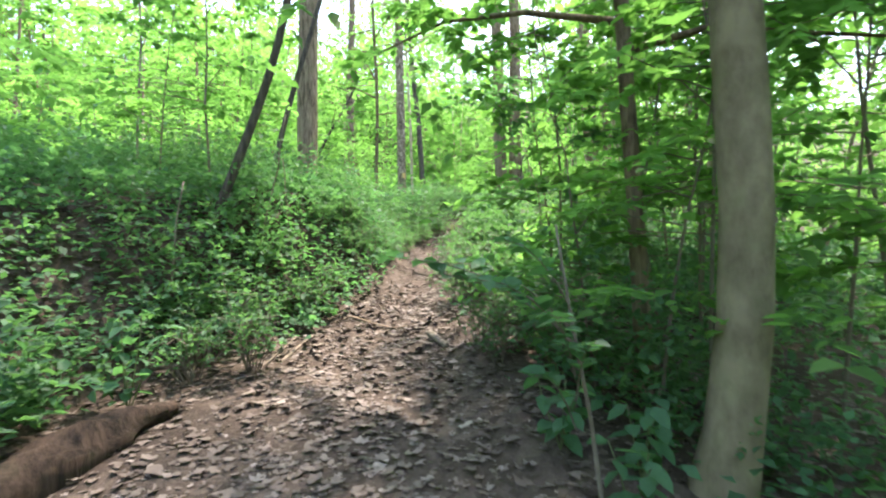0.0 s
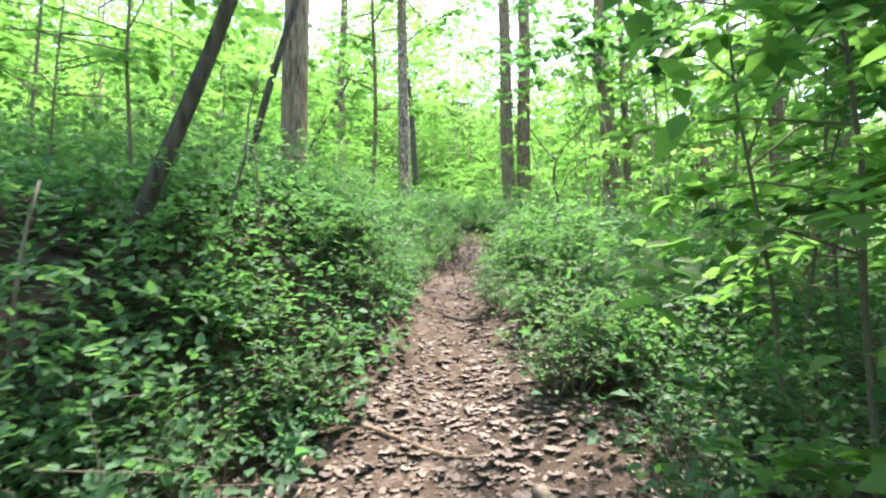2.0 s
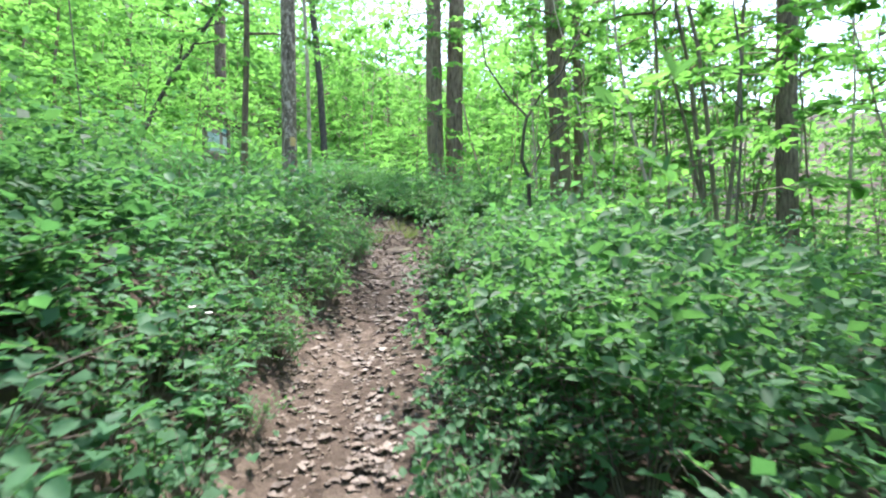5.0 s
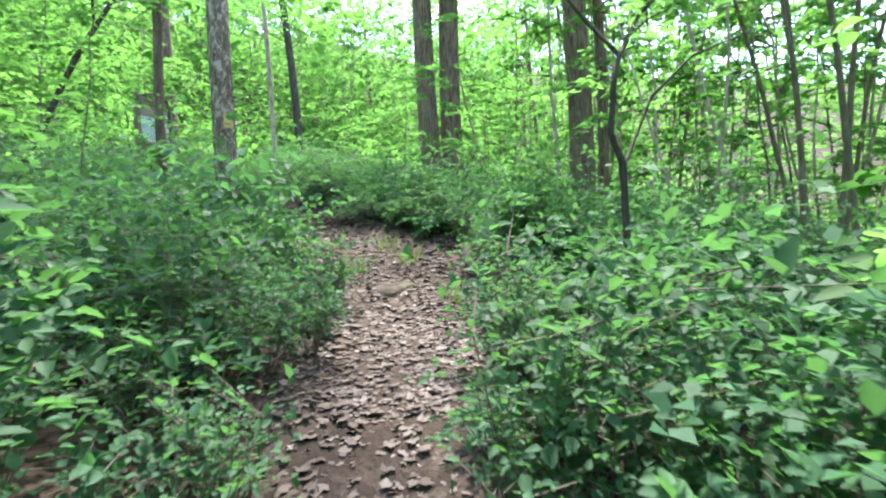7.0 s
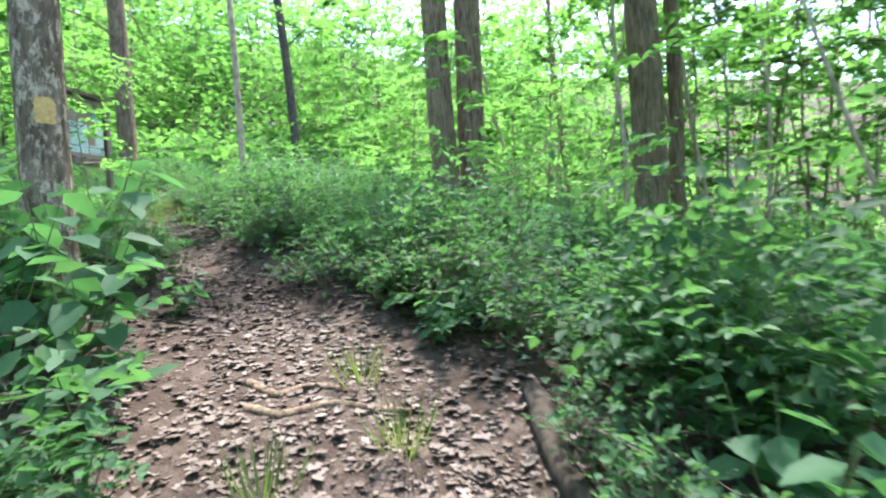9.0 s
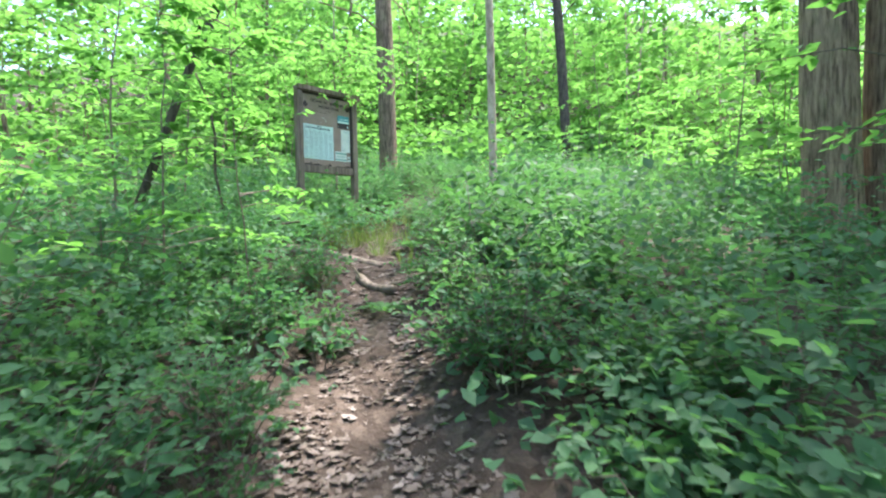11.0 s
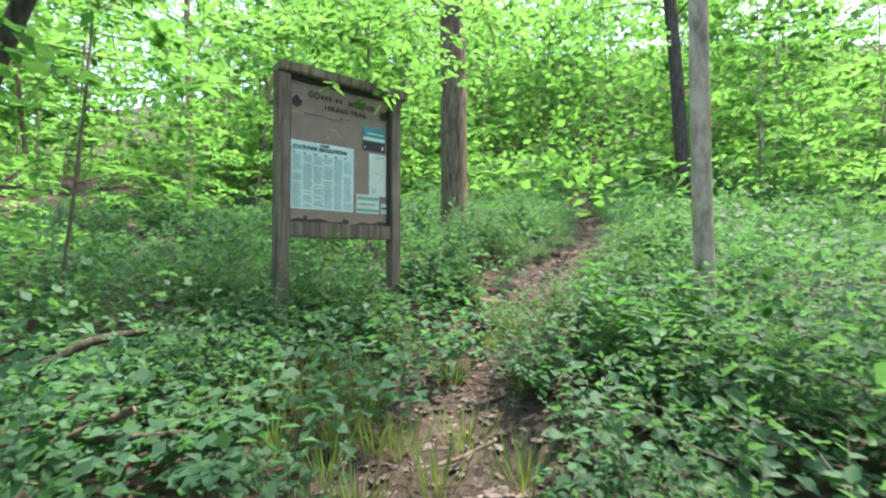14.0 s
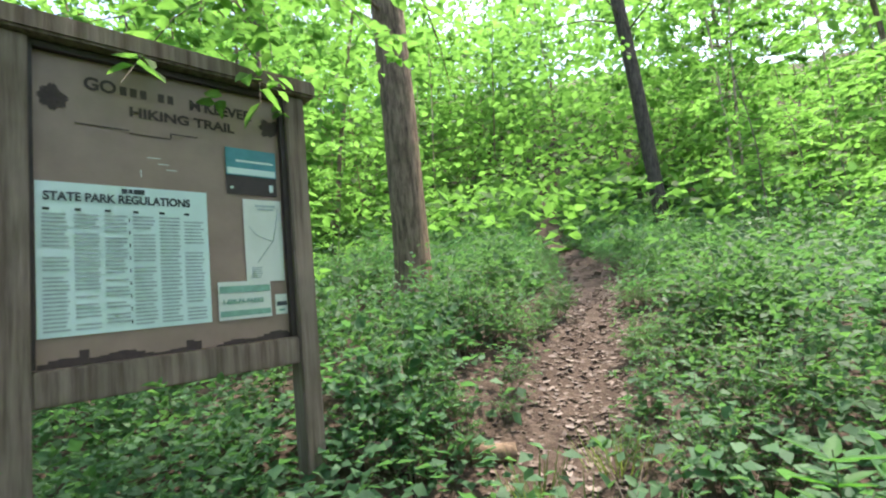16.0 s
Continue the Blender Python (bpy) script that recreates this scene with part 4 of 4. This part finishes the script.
# ---- fallen wood ----
def log(label, pts, r0, r1, mat=DEADWOOD, name="log", hollow=False, lift=0.6):
    P = np.array(pts, float)
    t = np.linspace(0, 1, 14)
    Q = np.column_stack([np.interp(t, np.linspace(0, 1, len(P)), P[:, i]) for i in range(P.shape[1])])
    Q = np.column_stack([Q[:, 0], Q[:, 1], (height(Q[:, 0], Q[:, 1]) + lift * (r0 + r1) / 2) if P.shape[1] == 2 else Q[:, 2]])
    Q[:, :2] += rng.normal(0, r0 * 0.12, (14, 2))
    c = Q[0].copy()
    root = thing(name, label, "fallen wood" if name != "stick" else "stick", "", pose(*c))
    R2 = np.linspace(r0, r1, 14)[:, None] * (1 + rng.normal(0, 0.07 if r0 < 0.15 else 0.16, (14, 12)))
    R2[0] *= rng.uniform(0.7, 1, 12)
    if r0 > 0.15:
        R2[-4:] *= np.array([0.92, 0.75, 0.5, 0.2])[:, None] * rng.uniform(0.7, 1.2, (4, 12))
    part("bark" if r0 > 0.03 else "wood", tube(Q - c, R2, 12), mat, root, shade=True)
    if 0.035 < r0 < 0.15:
        for q in range(2):
            i = int(rng.integers(3, 11))
            d2 = np.array([rng.normal(0, 1), rng.normal(0, 1), rng.uniform(0.2, 0.8)])
            part("broken_stub", tube(bend(Q[i] - c, d2, r0 * rng.uniform(2, 4), 4, 0, 0.04), np.linspace(r0 * 0.35, r0 * 0.15, 4), 6), mat, root)
    if hollow:
        # flat dark disc on the cut end paints the shade inside a hollow
        d = unit(Q[0] - Q[1])
        part("hollow_shade_disc", tube(np.array([d * 0.003, d * 0.006]), np.array([r0 * 0.55, r0 * 0.5]), 10), BARK_DARK, root, "dark disc standing in for the shade inside the hollow core")
    return root


log("weathered grey broken log across the trail edge", [(-3.2, 19.13, 2.63), (-2.95, 19.22, 2.59), (-2.7, 19.33, 2.53), (-2.35, 19.45, 2.44), (-2.0, 19.52, 2.38)], 0.075, 0.06)
log("dead grey branch lying in the undergrowth", [(-4.3, 18.95, 2.75), (-3.9, 19.2, 2.82), (-3.55, 19.5, 3.02)], 0.035, 0.018, BARK_BROWN, "branch")
log("dead brown branch lying in the undergrowth", [(-4.15, 19.3, 2.7), (-3.75, 19.35, 2.9), (-3.3, 19.55, 2.95)], 0.022, 0.012, BARK_DARK, "branch")
log("thin bare stick lying by the trail", [(-2.75, 20.3), (-2.45, 20.65)], 0.016, 0.009, DEADWOOD, "stick")
log("grey fallen branch lying on the trail", [(-2.1, 18.85), (-1.8, 18.65), (-1.5, 18.5)], 0.05, 0.035)
log("forked grey branch lying on the trail", [(-1.75, 18.62), (-1.45, 18.72)], 0.03, 0.02, DEADWOOD, "branch")
log("pale weathered log in the undergrowth", [(-4.5, 19.2), (-4.0, 19.05)], 0.09, 0.07)
log("dark fallen branch in the undergrowth", [(-5.1, 19.6, 2.85), (-4.9, 20.0, 3.1), (-4.85, 20.5, 3.15)], 0.04, 0.02, BARK_DARK, "branch")
log("dark rotting log on the bank beside the trail", [(-1.9, 0.9), (-1.65, 1.5), (-1.35, 2.3)], 0.17, 0.12, ROTTEN, "log", False, 0.35)
log("thin dead stick lying on the bank", [(-1.9, 2.85), (-1.2, 3.45)], 0.018, 0.01, DEADWOOD, "stick")
log("bare stick lying in the leaves", [(-1.0, 3.2), (-0.9, 3.75)], 0.016, 0.01, DEADWOOD, "stick")
log("bare stick lying in the leaves", [(-1.12, 3.1), (-1.05, 3.7)], 0.012, 0.008, DEADWOOD, "stick")
log("dark stick lying across the trail", [(-0.68, 4.28), (-0.02, 4.0)], 0.018, 0.012, BARK_BROWN, "stick")
log("short weathered piece of wood on the trail", [(0.19, 3.66), (0.35, 3.3)], 0.035, 0.025)
log("dark stick across the trail", [(-0.2, 6.75), (0.35, 6.6)], 0.025, 0.015, BARK_DARK, "stick")
log("long dark bark slab beside the trail", [(1.65, 5.9), (2.3, 5.1)], 0.06, 0.05, BARK_DARK)
log("dark fallen branch beside the trail", [(1.3, 5.5), (2.1, 4.6)], 0.04, 0.03, BARK_BROWN)
log("gnarled root crossing the trail", [(0.1, 14.22), (0.3, 14.0), (0.45, 14.08), (0.7, 13.95)], 0.032, 0.02, BARK_BROWN, "root", False, -0.1)
log("gnarled root crossing the trail", [(0.15, 13.9), (0.35, 13.78), (0.6, 13.86), (0.98, 13.66)], 0.03, 0.02, BARK_BROWN, "root", False, -0.1)
log("hollow cut log along the trail edge", [(1.57, 13.55), (1.5, 13.0), (1.56, 12.4), (1.5, 11.6)], 0.06, 0.045, BARK_DARK, "log", True, 0.3)
log("dark fallen log across the slope", [(-3.7, 33.5), (-2.2, 33.0)], 0.1, 0.09, BARK_DARK)
log("dark fallen log beside the big tree", [(-6.6, 25.3), (-5.7, 25.0)], 0.12, 0.09, BARK_DARK)
log("brown rotting log under the notice board", [(-4.0, 22.5), (-3.3, 22.9)], 0.07, 0.05, BARK_BROWN)


# ---- plants with a look of their own ----
def fern(x, y, s, turn, fronds=8):
    root = thing("fern", "green feathery fern beside the trail", "fern", "ferns", pose(x, y, ground_at(x, y), 0, 0, turn) @ Matrix.Scale(s, 4))
    for q in range(fronds):
        a = q * 2 * np.pi / fronds + rng.normal(0, 0.25)
        d = np.array([np.cos(a), np.sin(a), 0.9])
        sp = bend((0, 0, 0.0), d, 0.62 * rng.uniform(0.8, 1.15), 12, 0.55, 0.008)
        n = 22
        t = np.linspace(0.12, 0.99, n) * 11
        i = np.minimum(t.astype(int), 10)
        P = sp[i] + (sp[i + 1] - sp[i]) * (t - i)[:, None]
        T = unit(sp[i + 1] - sp[i])
        S = unit(np.cross(T, [0, 0, 1.0]))
        ln = 0.13 * np.sin(np.pi * np.linspace(0.2, 0.97, n)) + 0.012
        N = unit(np.cross(S, T))
        pieces = [leaves(P, T * 0.35 + S * sg, N, ln, np.full(n, 0.026), 0.1, False) for sg in (1, -1)]
        pieces.append(tube(sp[::3], np.linspace(0.004, 0.0015, 4), 3, False))
        part("frond", merged(pieces), LEAF_FERN, root)


for x, y, s, a in ((-0.6, 13.35, 1.0, 0), (2.0, 14.4, 1.1, 50), (2.35, 13.9, 1.0, 120), (1.3, 14.9, 1.0, 200), (-1.45, 18.15, 0.55, 10), (-0.95, 18.9, 0.8, 70), (-3.9, 26.8, 0.8, 30), (-2.1, 24.6, 0.9, 10),
                   (-2.2, 26.6, 0.8, 80), (1.1, 15.6, 1.0, 20), (2.9, 15.2, 1.1, 80), (1.6, 9.6, 0.9, 10), (-1.4, 11.8, 0.9, 40), (0.9, 10.2, 0.7, 0), (-1.1, 9.6, 0.9, 5), (-2.0, 20.0, 0.7, 60),
                   (-0.3, 12.3, 0.9, 15), (-0.15, 11.7, 0.75, 95), (-0.7, 12.7, 1.05, 160), (-0.05, 12.9, 0.6, 220), (1.9, 11.1, 0.95, 35), (2.2, 10.5, 1.0, 75), (-0.9, 10.9, 0.9, 130), (2.6, 13.3, 1.0, 15), (1.75, 15.2, 1.1, 25), (1.45, 14.55, 0.9, 100)):
    fern(x, y, s, a)


def broadleaf(x, y, h, count, L, label="tall plant with large drooping green leaves", lobed=False):
    root = thing("broadleaf_plant", label, "plant", "broadleaf plants", pose(x, y, ground_at(x, y)))
    for q in range(count if lobed else max(3, count // 2)):
        a = q * 2.4 + rng.normal(0, 0.3)
        st = bend((0, 0, 0), (np.cos(a) * 0.35, np.sin(a) * 0.35, 1), h * rng.uniform(0.7, 1.0), 9, 0.0, 0.012)
        part("stalk", tube(st[::2], np.linspace(0.005, 0.0025, 5), 5, False), STEM, root)
        if lobed:
            b_ = np.linspace(0, 2 * np.pi, 8)[:-1] + a
            D = np.column_stack([np.cos(b_), np.sin(b_), np.full(7, -0.2)])
            part("leaf", leaves(np.tile(st[-1], (7, 1)), D, np.tile([0.0, 0, 1], (7, 1)), np.full(7, L), np.full(7, L * 0.55), 0.12), LEAF_BROAD, root)
        else:
            for w in range(7):
                b_ = a + w * 2.2 + rng.normal(0, 0.5)
                D = np.array([[np.cos(b_), np.sin(b_), rng.uniform(-0.8, 0.0)]])
                part("leaf", leaves(st[[2 + w]], D, up_normals(1, 0.3), [L * rng.uniform(0.7, 1.15)], [L * 0.66], 0.12), LEAF_BROAD, root)


for x, y, h, c, L in ((-0.8, 14.3, 1.35, 12, 0.24), (-0.62, 14.0, 1.0, 9, 0.22), (-1.0, 13.9, 1.1, 8, 0.2), (-0.45, 13.6, 0.5, 6, 0.16), (1.95, 12.45, 0.65, 8, 0.16), (2.35, 12.9, 0.75, 8, 0.16), (2.1, 11.9, 0.6, 7, 0.15), (0.95, 1.75, 0.45, 8, 0.12), (1.3, 1.6, 0.45, 8, 0.12), (1.15, 1.3, 0.35, 7, 0.11),
                      (-0.95, 1.0, 0.35, 6, 0.11), (-1.65, 2.3, 0.8, 8, 0.11), (1.1, 2.5, 0.6, 7, 0.13), (-0.55, 15.2, 0.35, 4, 0.13), (1.2, 14.25, 0.3, 4, 0.1)):
    broadleaf(x, y, h, c, L)
for x, y, h in ((-4.5, 21.0, 0.34), (-4.05, 21.05, 0.36), (-3.75, 21.3, 0.3), (-3.35, 19.75, 0.36), (-3.15, 19.45, 0.3), (-4.75, 21.3, 0.3)):
    broadleaf(x, y, h, 2, 0.12, "low plant with umbrella-like lobed leaves", True)

# grass tufts by the trail
for x, y in ((-2.75, 19.9), (-2.95, 20.3), (-3.2, 20.5), (-2.55, 20.2), (-3.35, 20.9), (-2.3, 19.7), (-2.2, 18.3), (-3.0, 21.2), (0.9, 13.4), (0.35, 13.2), (1.15, 12.2), (-2.45, 21.1), (0.75, 14.0), (-3.45, 21.4), (-2.85, 19.6), (-2.7, 21.6), (-3.05, 21.9), (-2.85, 22.2), (-3.1, 22.5), (-2.75, 22.7), (-2.6, 20.6), (-3.0, 20.0), (-2.2, 20.3), (-1.75, 19.3),
             (-3.6, 20.6), (-3.75, 20.9), (-3.4, 20.3), (-3.1, 20.2), (-3.55, 20.2), (-3.8, 20.5), (-3.25, 19.95), (-3.5, 20.85), (-2.85, 20.4), (-3.3, 20.65)):
    n = 46
    a = rng.uniform(0, 6.28, n)
    r = rng.uniform(0, 0.14, n)
    P = np.column_stack([r * np.cos(a), r * np.sin(a), np.zeros(n)])
    D = np.column_stack([np.cos(a) * 0.6, np.sin(a) * 0.6, rng.uniform(0.7, 1.6, n)])
    root = part("grass_tuft", leaves(P, D, np.column_stack([-np.cos(a), -np.sin(a), 0.6 + 0 * a]), rng.uniform(0.14, 0.32, n), np.full(n, 0.008), 0.1), GRASS)
    root.matrix_basis = pose(x, y, ground_at(x, y))
    tagged(root, "tuft of thin green grass by the trail", "grass", "grass tufts")

# small white flowers in the undergrowth
WHITE = plain_material("white_petal", (0.8, 0.8, 0.76), 0.6)
for x, y, h in ((-0.9, 7.97, 0.42), (-0.98, 7.9, 0.38), (-1.12, 7.31, 0.4), (-0.75, 7.6, 0.4), (-0.72, 7.75, 0.35)):
    root = thing("white_flower", "small white blossom on a thin green stem", "flower", "white flowers", pose(x, y, ground_at(x, y)))
    part("stem", tube(bend((0, 0, 0), (0.1, 0, 1), h, 4, 0, 0.03), np.full(4, 0.003), 4, False), STEM, root)
    for q in range(5):
        b_ = q * 1.257
        part("petal", leaves(np.array([[0.1 * h, 0, h]]), np.array([[math.cos(b_), math.sin(b_), 0.4]]), np.array([[0, 0, 1.0]]), [0.022], [0.018], 0.1), WHITE, root)

# forked dark small tree beside the trail
fork = thing("forked_sapling", "dark crooked sapling that forks at head height", "sapling", "", pose(2.2, 11.3, ground_at(2.2, 11.3)))
zf = 2.75 - ground_at(2.2, 11.3)
part("stem", tube(np.array([(0, 0, -0.1), (0.03, 0, zf * 0.3), (0.02, 0.02, zf * 0.62), (-0.07, 0.02, zf * 0.72), (-0.05, 0, zf * 0.9), (0, 0, zf)]), np.linspace(0.03, 0.02, 6), 8), BARK_DARK, fork, shade=True)
part("stem", tube(np.array([(0, 0, zf - 0.02), (0.2, 0.05, zf + 0.3), (0.5, 0.1, zf + 0.6), (0.8, 0.1, zf + 1.2)]), np.linspace(0.02, 0.009, 4), 6), BARK_DARK, fork, shade=True)
part("stem", tube(np.array([(0, 0, zf - 0.02), (-0.25, 0.05, zf + 0.25), (-0.5, 0.2, zf + 0.7), (-0.6, 0.2, zf + 1.4)]), np.linspace(0.018, 0.008, 4), 6), BARK_DARK, fork, shade=True)
part("stem", tube(np.array([(0.02, 0.02, zf * 0.6), (0.25, 0.0, zf * 0.85), (0.6, 0.0, zf * 1.0), (1.2, 0.1, zf * 1.12)]), np.linspace(0.014, 0.006, 4), 6), BARK_DARK, fork, shade=True)
g = merged([twig_leaves(bend((rng.uniform(-0.6, 1.2), rng.uniform(-0.3, 0.4), zf + rng.uniform(-0.2, 1.4)), (rng.normal(), rng.normal(), 0.1), 0.5, 5, 0.2, 0.04), 12, 0.09, 0.055) for q in range(34)])
part("foliage", g, LEAF_TREE, fork)

# bent sapling left of the trail
bs = thing("bent_sapling", "thin dark bent sapling in the undergrowth", "sapling", "", pose(-3.7, 18.78, ground_at(-3.7, 18.78)))
gz = ground_at(-3.7, 18.78)
part("stem", tube(np.array([(0, 0, -0.1), (-0.02, 0, 0.4), (-0.12, -0.05, 3.5 - gz), (-0.1, -0.05, 3.9 - gz), (-0.17, -0.07, 4.3 - gz), (-0.3, -0.1, 4.6 - gz)]), np.linspace(0.018, 0.011, 6), 6), BARK_DARK, bs, shade=True)
g = merged([twig_leaves(bend((-0.2 + rng.normal(0, 0.35), rng.normal(0, 0.3), 4.35 - gz + rng.uniform(-0.1, 0.9)), (rng.normal(), rng.normal(), 0.1), 0.5, 5, 0.2, 0.04), 13, 0.10, 0.06) for q in range(44)])
part("foliage", g, LEAF_TREE, bs)

# sapling whose branches hang over the notice board
ov = thing("overhanging_sapling", "young beech sapling whose bright leaves hang over the notice board", "sapling", "", pose(-5.0, 23.0, ground_at(-5.0, 23.0)))
o = Vector((-5.0, 23.0, ground_at(-5.0, 23.0)))
part("stem", tube(np.array([(0, 0, -0.1), (0.03, -0.02, 1.2), (0.08, -0.1, 2.4), (0.1, -0.1, 4.0)]), np.linspace(0.03, 0.012, 4), 6), TWIG, ov)
gg = []
for end in ((-4.22, 21.4, 4.95), (-4.02, 21.9, 4.97), (-4.35, 21.5, 5.3), (-4.1, 22.0, 5.32), (-4.2, 21.75, 5.38), (-3.85, 21.8, 5.1), (-3.55, 22.3, 5.3), (-4.35, 21.0, 5.35), (-3.3, 21.4, 5.5), (-4.9, 21.4, 5.6), (-3.0, 22.2, 5.7), (-4.3, 21.9, 5.75), (-3.3, 22.6, 5.5), (-3.7, 22.9, 5.6), (-2.9, 23.0, 5.75), (-4.6, 20.7, 5.3), (-3.7, 20.9, 5.5)):
    e = Vector(end) - o
    st = Vector((0.08, -0.1, 2.55 + rng.uniform(-0.1, 0.5)))
    m_ = (st + e) / 2 + Vector((0, 0, 0.28))
    P = np.array([st, (st + m_) / 2 + Vector((0, 0, 0.08)), m_, (m_ + e) / 2 + Vector((0, 0, 0.06)), e])
    part("branch", tube(P, np.linspace(0.008, 0.002, 5), 4, False), TWIG, ov)
    low = end[2] < 5.0
    gg.append(twig_leaves(P, 9 if low else 26, 0.14 if low else 0.105, 0.085 if low else 0.068, 0.3, True, 0.72 if low else 0.4))
    for q in range(0 if low else 6):
        i = int(rng.integers(2, 5))
        tw = bend(P[i], (rng.normal(), rng.normal(), -0.1), 0.4, 4, 0.2, 0.04)
        gg.append(twig_leaves(tw, 9, 0.08, 0.052, 0.3))
part("foliage", merged(gg), LEAF_TREE, ov)

# leaning sapling that reaches over the trail edge
ls_ = thing("leaning_sapling", "leafy sapling leaning out over the trail edge", "sapling", "", pose(1.35, 3.65, ground_at(1.35, 3.65)))
o = Vector((1.35, 3.65, ground_at(1.35, 3.65)))
part("stem", tube(np.array([(0, 0, -0.1), (-0.05, 0, 0.9), (-0.15, 0.05, 1.8), (-0.2, 0.1, 3.0)]), np.linspace(0.012, 0.006, 4), 6), TWIG, ls_)
gg = []
for end in ((0.95, 2.7, 1.15), (1.05, 2.9, 0.6), (0.7, 3.9, 1.5), (0.35, 4.6, 1.75), (0.2, 5.1, 1.95), (0.75, 4.6, 1.9), (1.5, 2.9, 1.5), (-0.1, 4.9, 2.2), (1.9, 3.3, 1.1)):
    e = Vector(end) - o
    st = Vector((-0.12, 0.03, max(0.7, e.z - 0.25)))
    m_ = (st + e) / 2 + Vector((0, 0, 0.12))
    P = np.array([st, (st + m_) / 2 + Vector((0, 0, 0.04)), m_, (m_ + e) / 2 + Vector((0, 0, 0.03)), e])
    part("branch", tube(P, np.linspace(0.006, 0.002, 5), 4, False), TWIG, ls_)
    gg.append(twig_leaves(P, 22, 0.10, 0.06, 0.3, True, 0.3))
    for q in range(5):
        i = int(rng.integers(2, 4))
        gg.append(twig_leaves(bend(P[i], (rng.normal(), rng.normal(), -0.1), 0.3, 4, 0.2, 0.04), 8, 0.095, 0.058, 0.3))
part("foliage", merged(gg), LEAF_BROAD, ls_)

# low young maple reaching out over the trail
sp = thing("maple_sapling", "low broad-leaved maple sapling reaching out over the trail", "sapling", "", pose(1.05, 1.35, ground_at(1.05, 1.35)))
o = Vector((1.05, 1.35, ground_at(1.05, 1.35)))
part("stem", tube(np.array([(0, 0, -0.1), (-0.06, -0.02, 0.4), (-0.14, -0.08, 0.8), (-0.2, -0.1, 1.2)]), np.linspace(0.011, 0.005, 4), 6), TWIG, sp)
gg = []
for end in ((0.2, 0.97, 0.0), (0.36, 1.0, -0.06), (0.5, 0.84, -0.08), (0.62, 1.05, 0.06), (0.74, 0.86, -0.2), (0.46, 1.32, -0.02), (0.9, 0.9, -0.3), (0.7, 0.95, -0.42)):
    e = Vector(end) - o
    st = Vector((-0.13, -0.07, max(0.35, e.z - 0.3)))
    m_ = (st + e) / 2 + Vector((0, 0, 0.07))
    P = np.array([st, (st + m_) / 2 + Vector((0, 0, 0.02)), m_, (m_ + e) / 2 + Vector((0, 0, 0.02)), e])
    part("branch", tube(P, np.linspace(0.004, 0.0015, 5), 4, False), TWIG, sp)
    gg.append(twig_leaves(P, 13, 0.085, 0.068, 0.25, True, 0.3))
part("foliage", merged(gg), LEAF_BROAD, sp)

# bare dead stems on the bank
for x, y, h, lean in ((-1.69, 4.48, 1.5, 0.12), (-1.5, 4.9, 0.9, -0.1), (-2.1, 3.5, 1.0, 0.1)):
    z = ground_at(x, y)
    root = thing("dead_stem", "thin pale dead stem standing on the bank", "dead stem", "dead stems", pose(x, y, z))
    part("wood", tube(bend((0, 0, -0.05), (lean, 0, 1), h, 7, 0, 0.02), np.linspace(0.013, 0.006, 7), 6), DEADWOOD, root)

# flat stone half buried in the trail
STONE = bark_material("worn_stone", (0.035, 0.027, 0.02), (0.085, 0.066, 0.05), 1.0, 14.0, 0.8, 0.5)
n = 14
a = np.linspace(0, 2 * np.pi, n, endpoint=False)
rad = 0.2 + 0.035 * np.sin(2 * a + 1) + 0.03 * np.sin(3 * a + 2) + 0.02 * np.sin(5 * a)
rings = [(1.05, -0.04), (1.0, 0.02), (0.9, 0.035), (0.5, 0.042), (0.04, 0.045)]
V = np.array([(rad[i] * r * math.cos(a[i]) * 1.3, rad[i] * r * math.sin(a[i]), z + 0.006 * math.sin(7 * a[i] * r)) for r, z in rings for i in range(n)])
F = np.array([(q * n + i, q * n + (i + 1) % n, (q + 1) * n + (i + 1) % n, (q + 1) * n + i) for q in range(4) for i in range(n)])
stone = part("flat_stone", (V, F), STONE, None, "", True)
stone.matrix_basis = pose(0.68, 12.85, ground_at(0.68, 12.85) - 0.012, 5, -4, 35)
tagged(stone, "flat brown stone half buried in the trail", "stone")

# tall weeds with whorled narrow leaves beside the trail
for x, y, h in ((-2.05, 21.3, 0.6), (-1.9, 21.5, 0.7), (-1.75, 21.25, 0.65), (-2.15, 21.65, 0.6), (-1.6, 21.6, 0.6), (-1.95, 21.05, 0.55), (-1.7, 20.9, 0.6), (-1.5, 21.1, 0.55)):
    root = thing("tall_weed", "tall weed with whorls of long narrow green leaves", "plant", "tall weeds", pose(x, y, ground_at(x, y), rng.normal(0, 5), rng.normal(0, 5), rng.uniform(0, 360)))
    part("stalk", tube(bend((0, 0, 0), (0.05, 0, 1), h, 5, 0, 0.01), np.linspace(0.005, 0.002, 5), 5, False), STEM, root)
    for w in range(7):
        m_ = 4
        b_ = np.arange(m_) * 1.571 + w * 0.78
        zc_ = h * (0.35 + 0.1 * w)
        D = np.column_stack([np.cos(b_), np.sin(b_), rng.uniform(-0.15, 0.5, m_)])
        part("leaf_whorl", leaves(np.tile([0.05 * zc_, 0, zc_], (m_, 1)), D, np.tile([0.0, 0, 1.0], (m_, 1)), np.full(m_, 0.13) * rng.uniform(0.8, 1.1, m_), np.full(m_, 0.04), 0.15), LEAF_FERN, root)
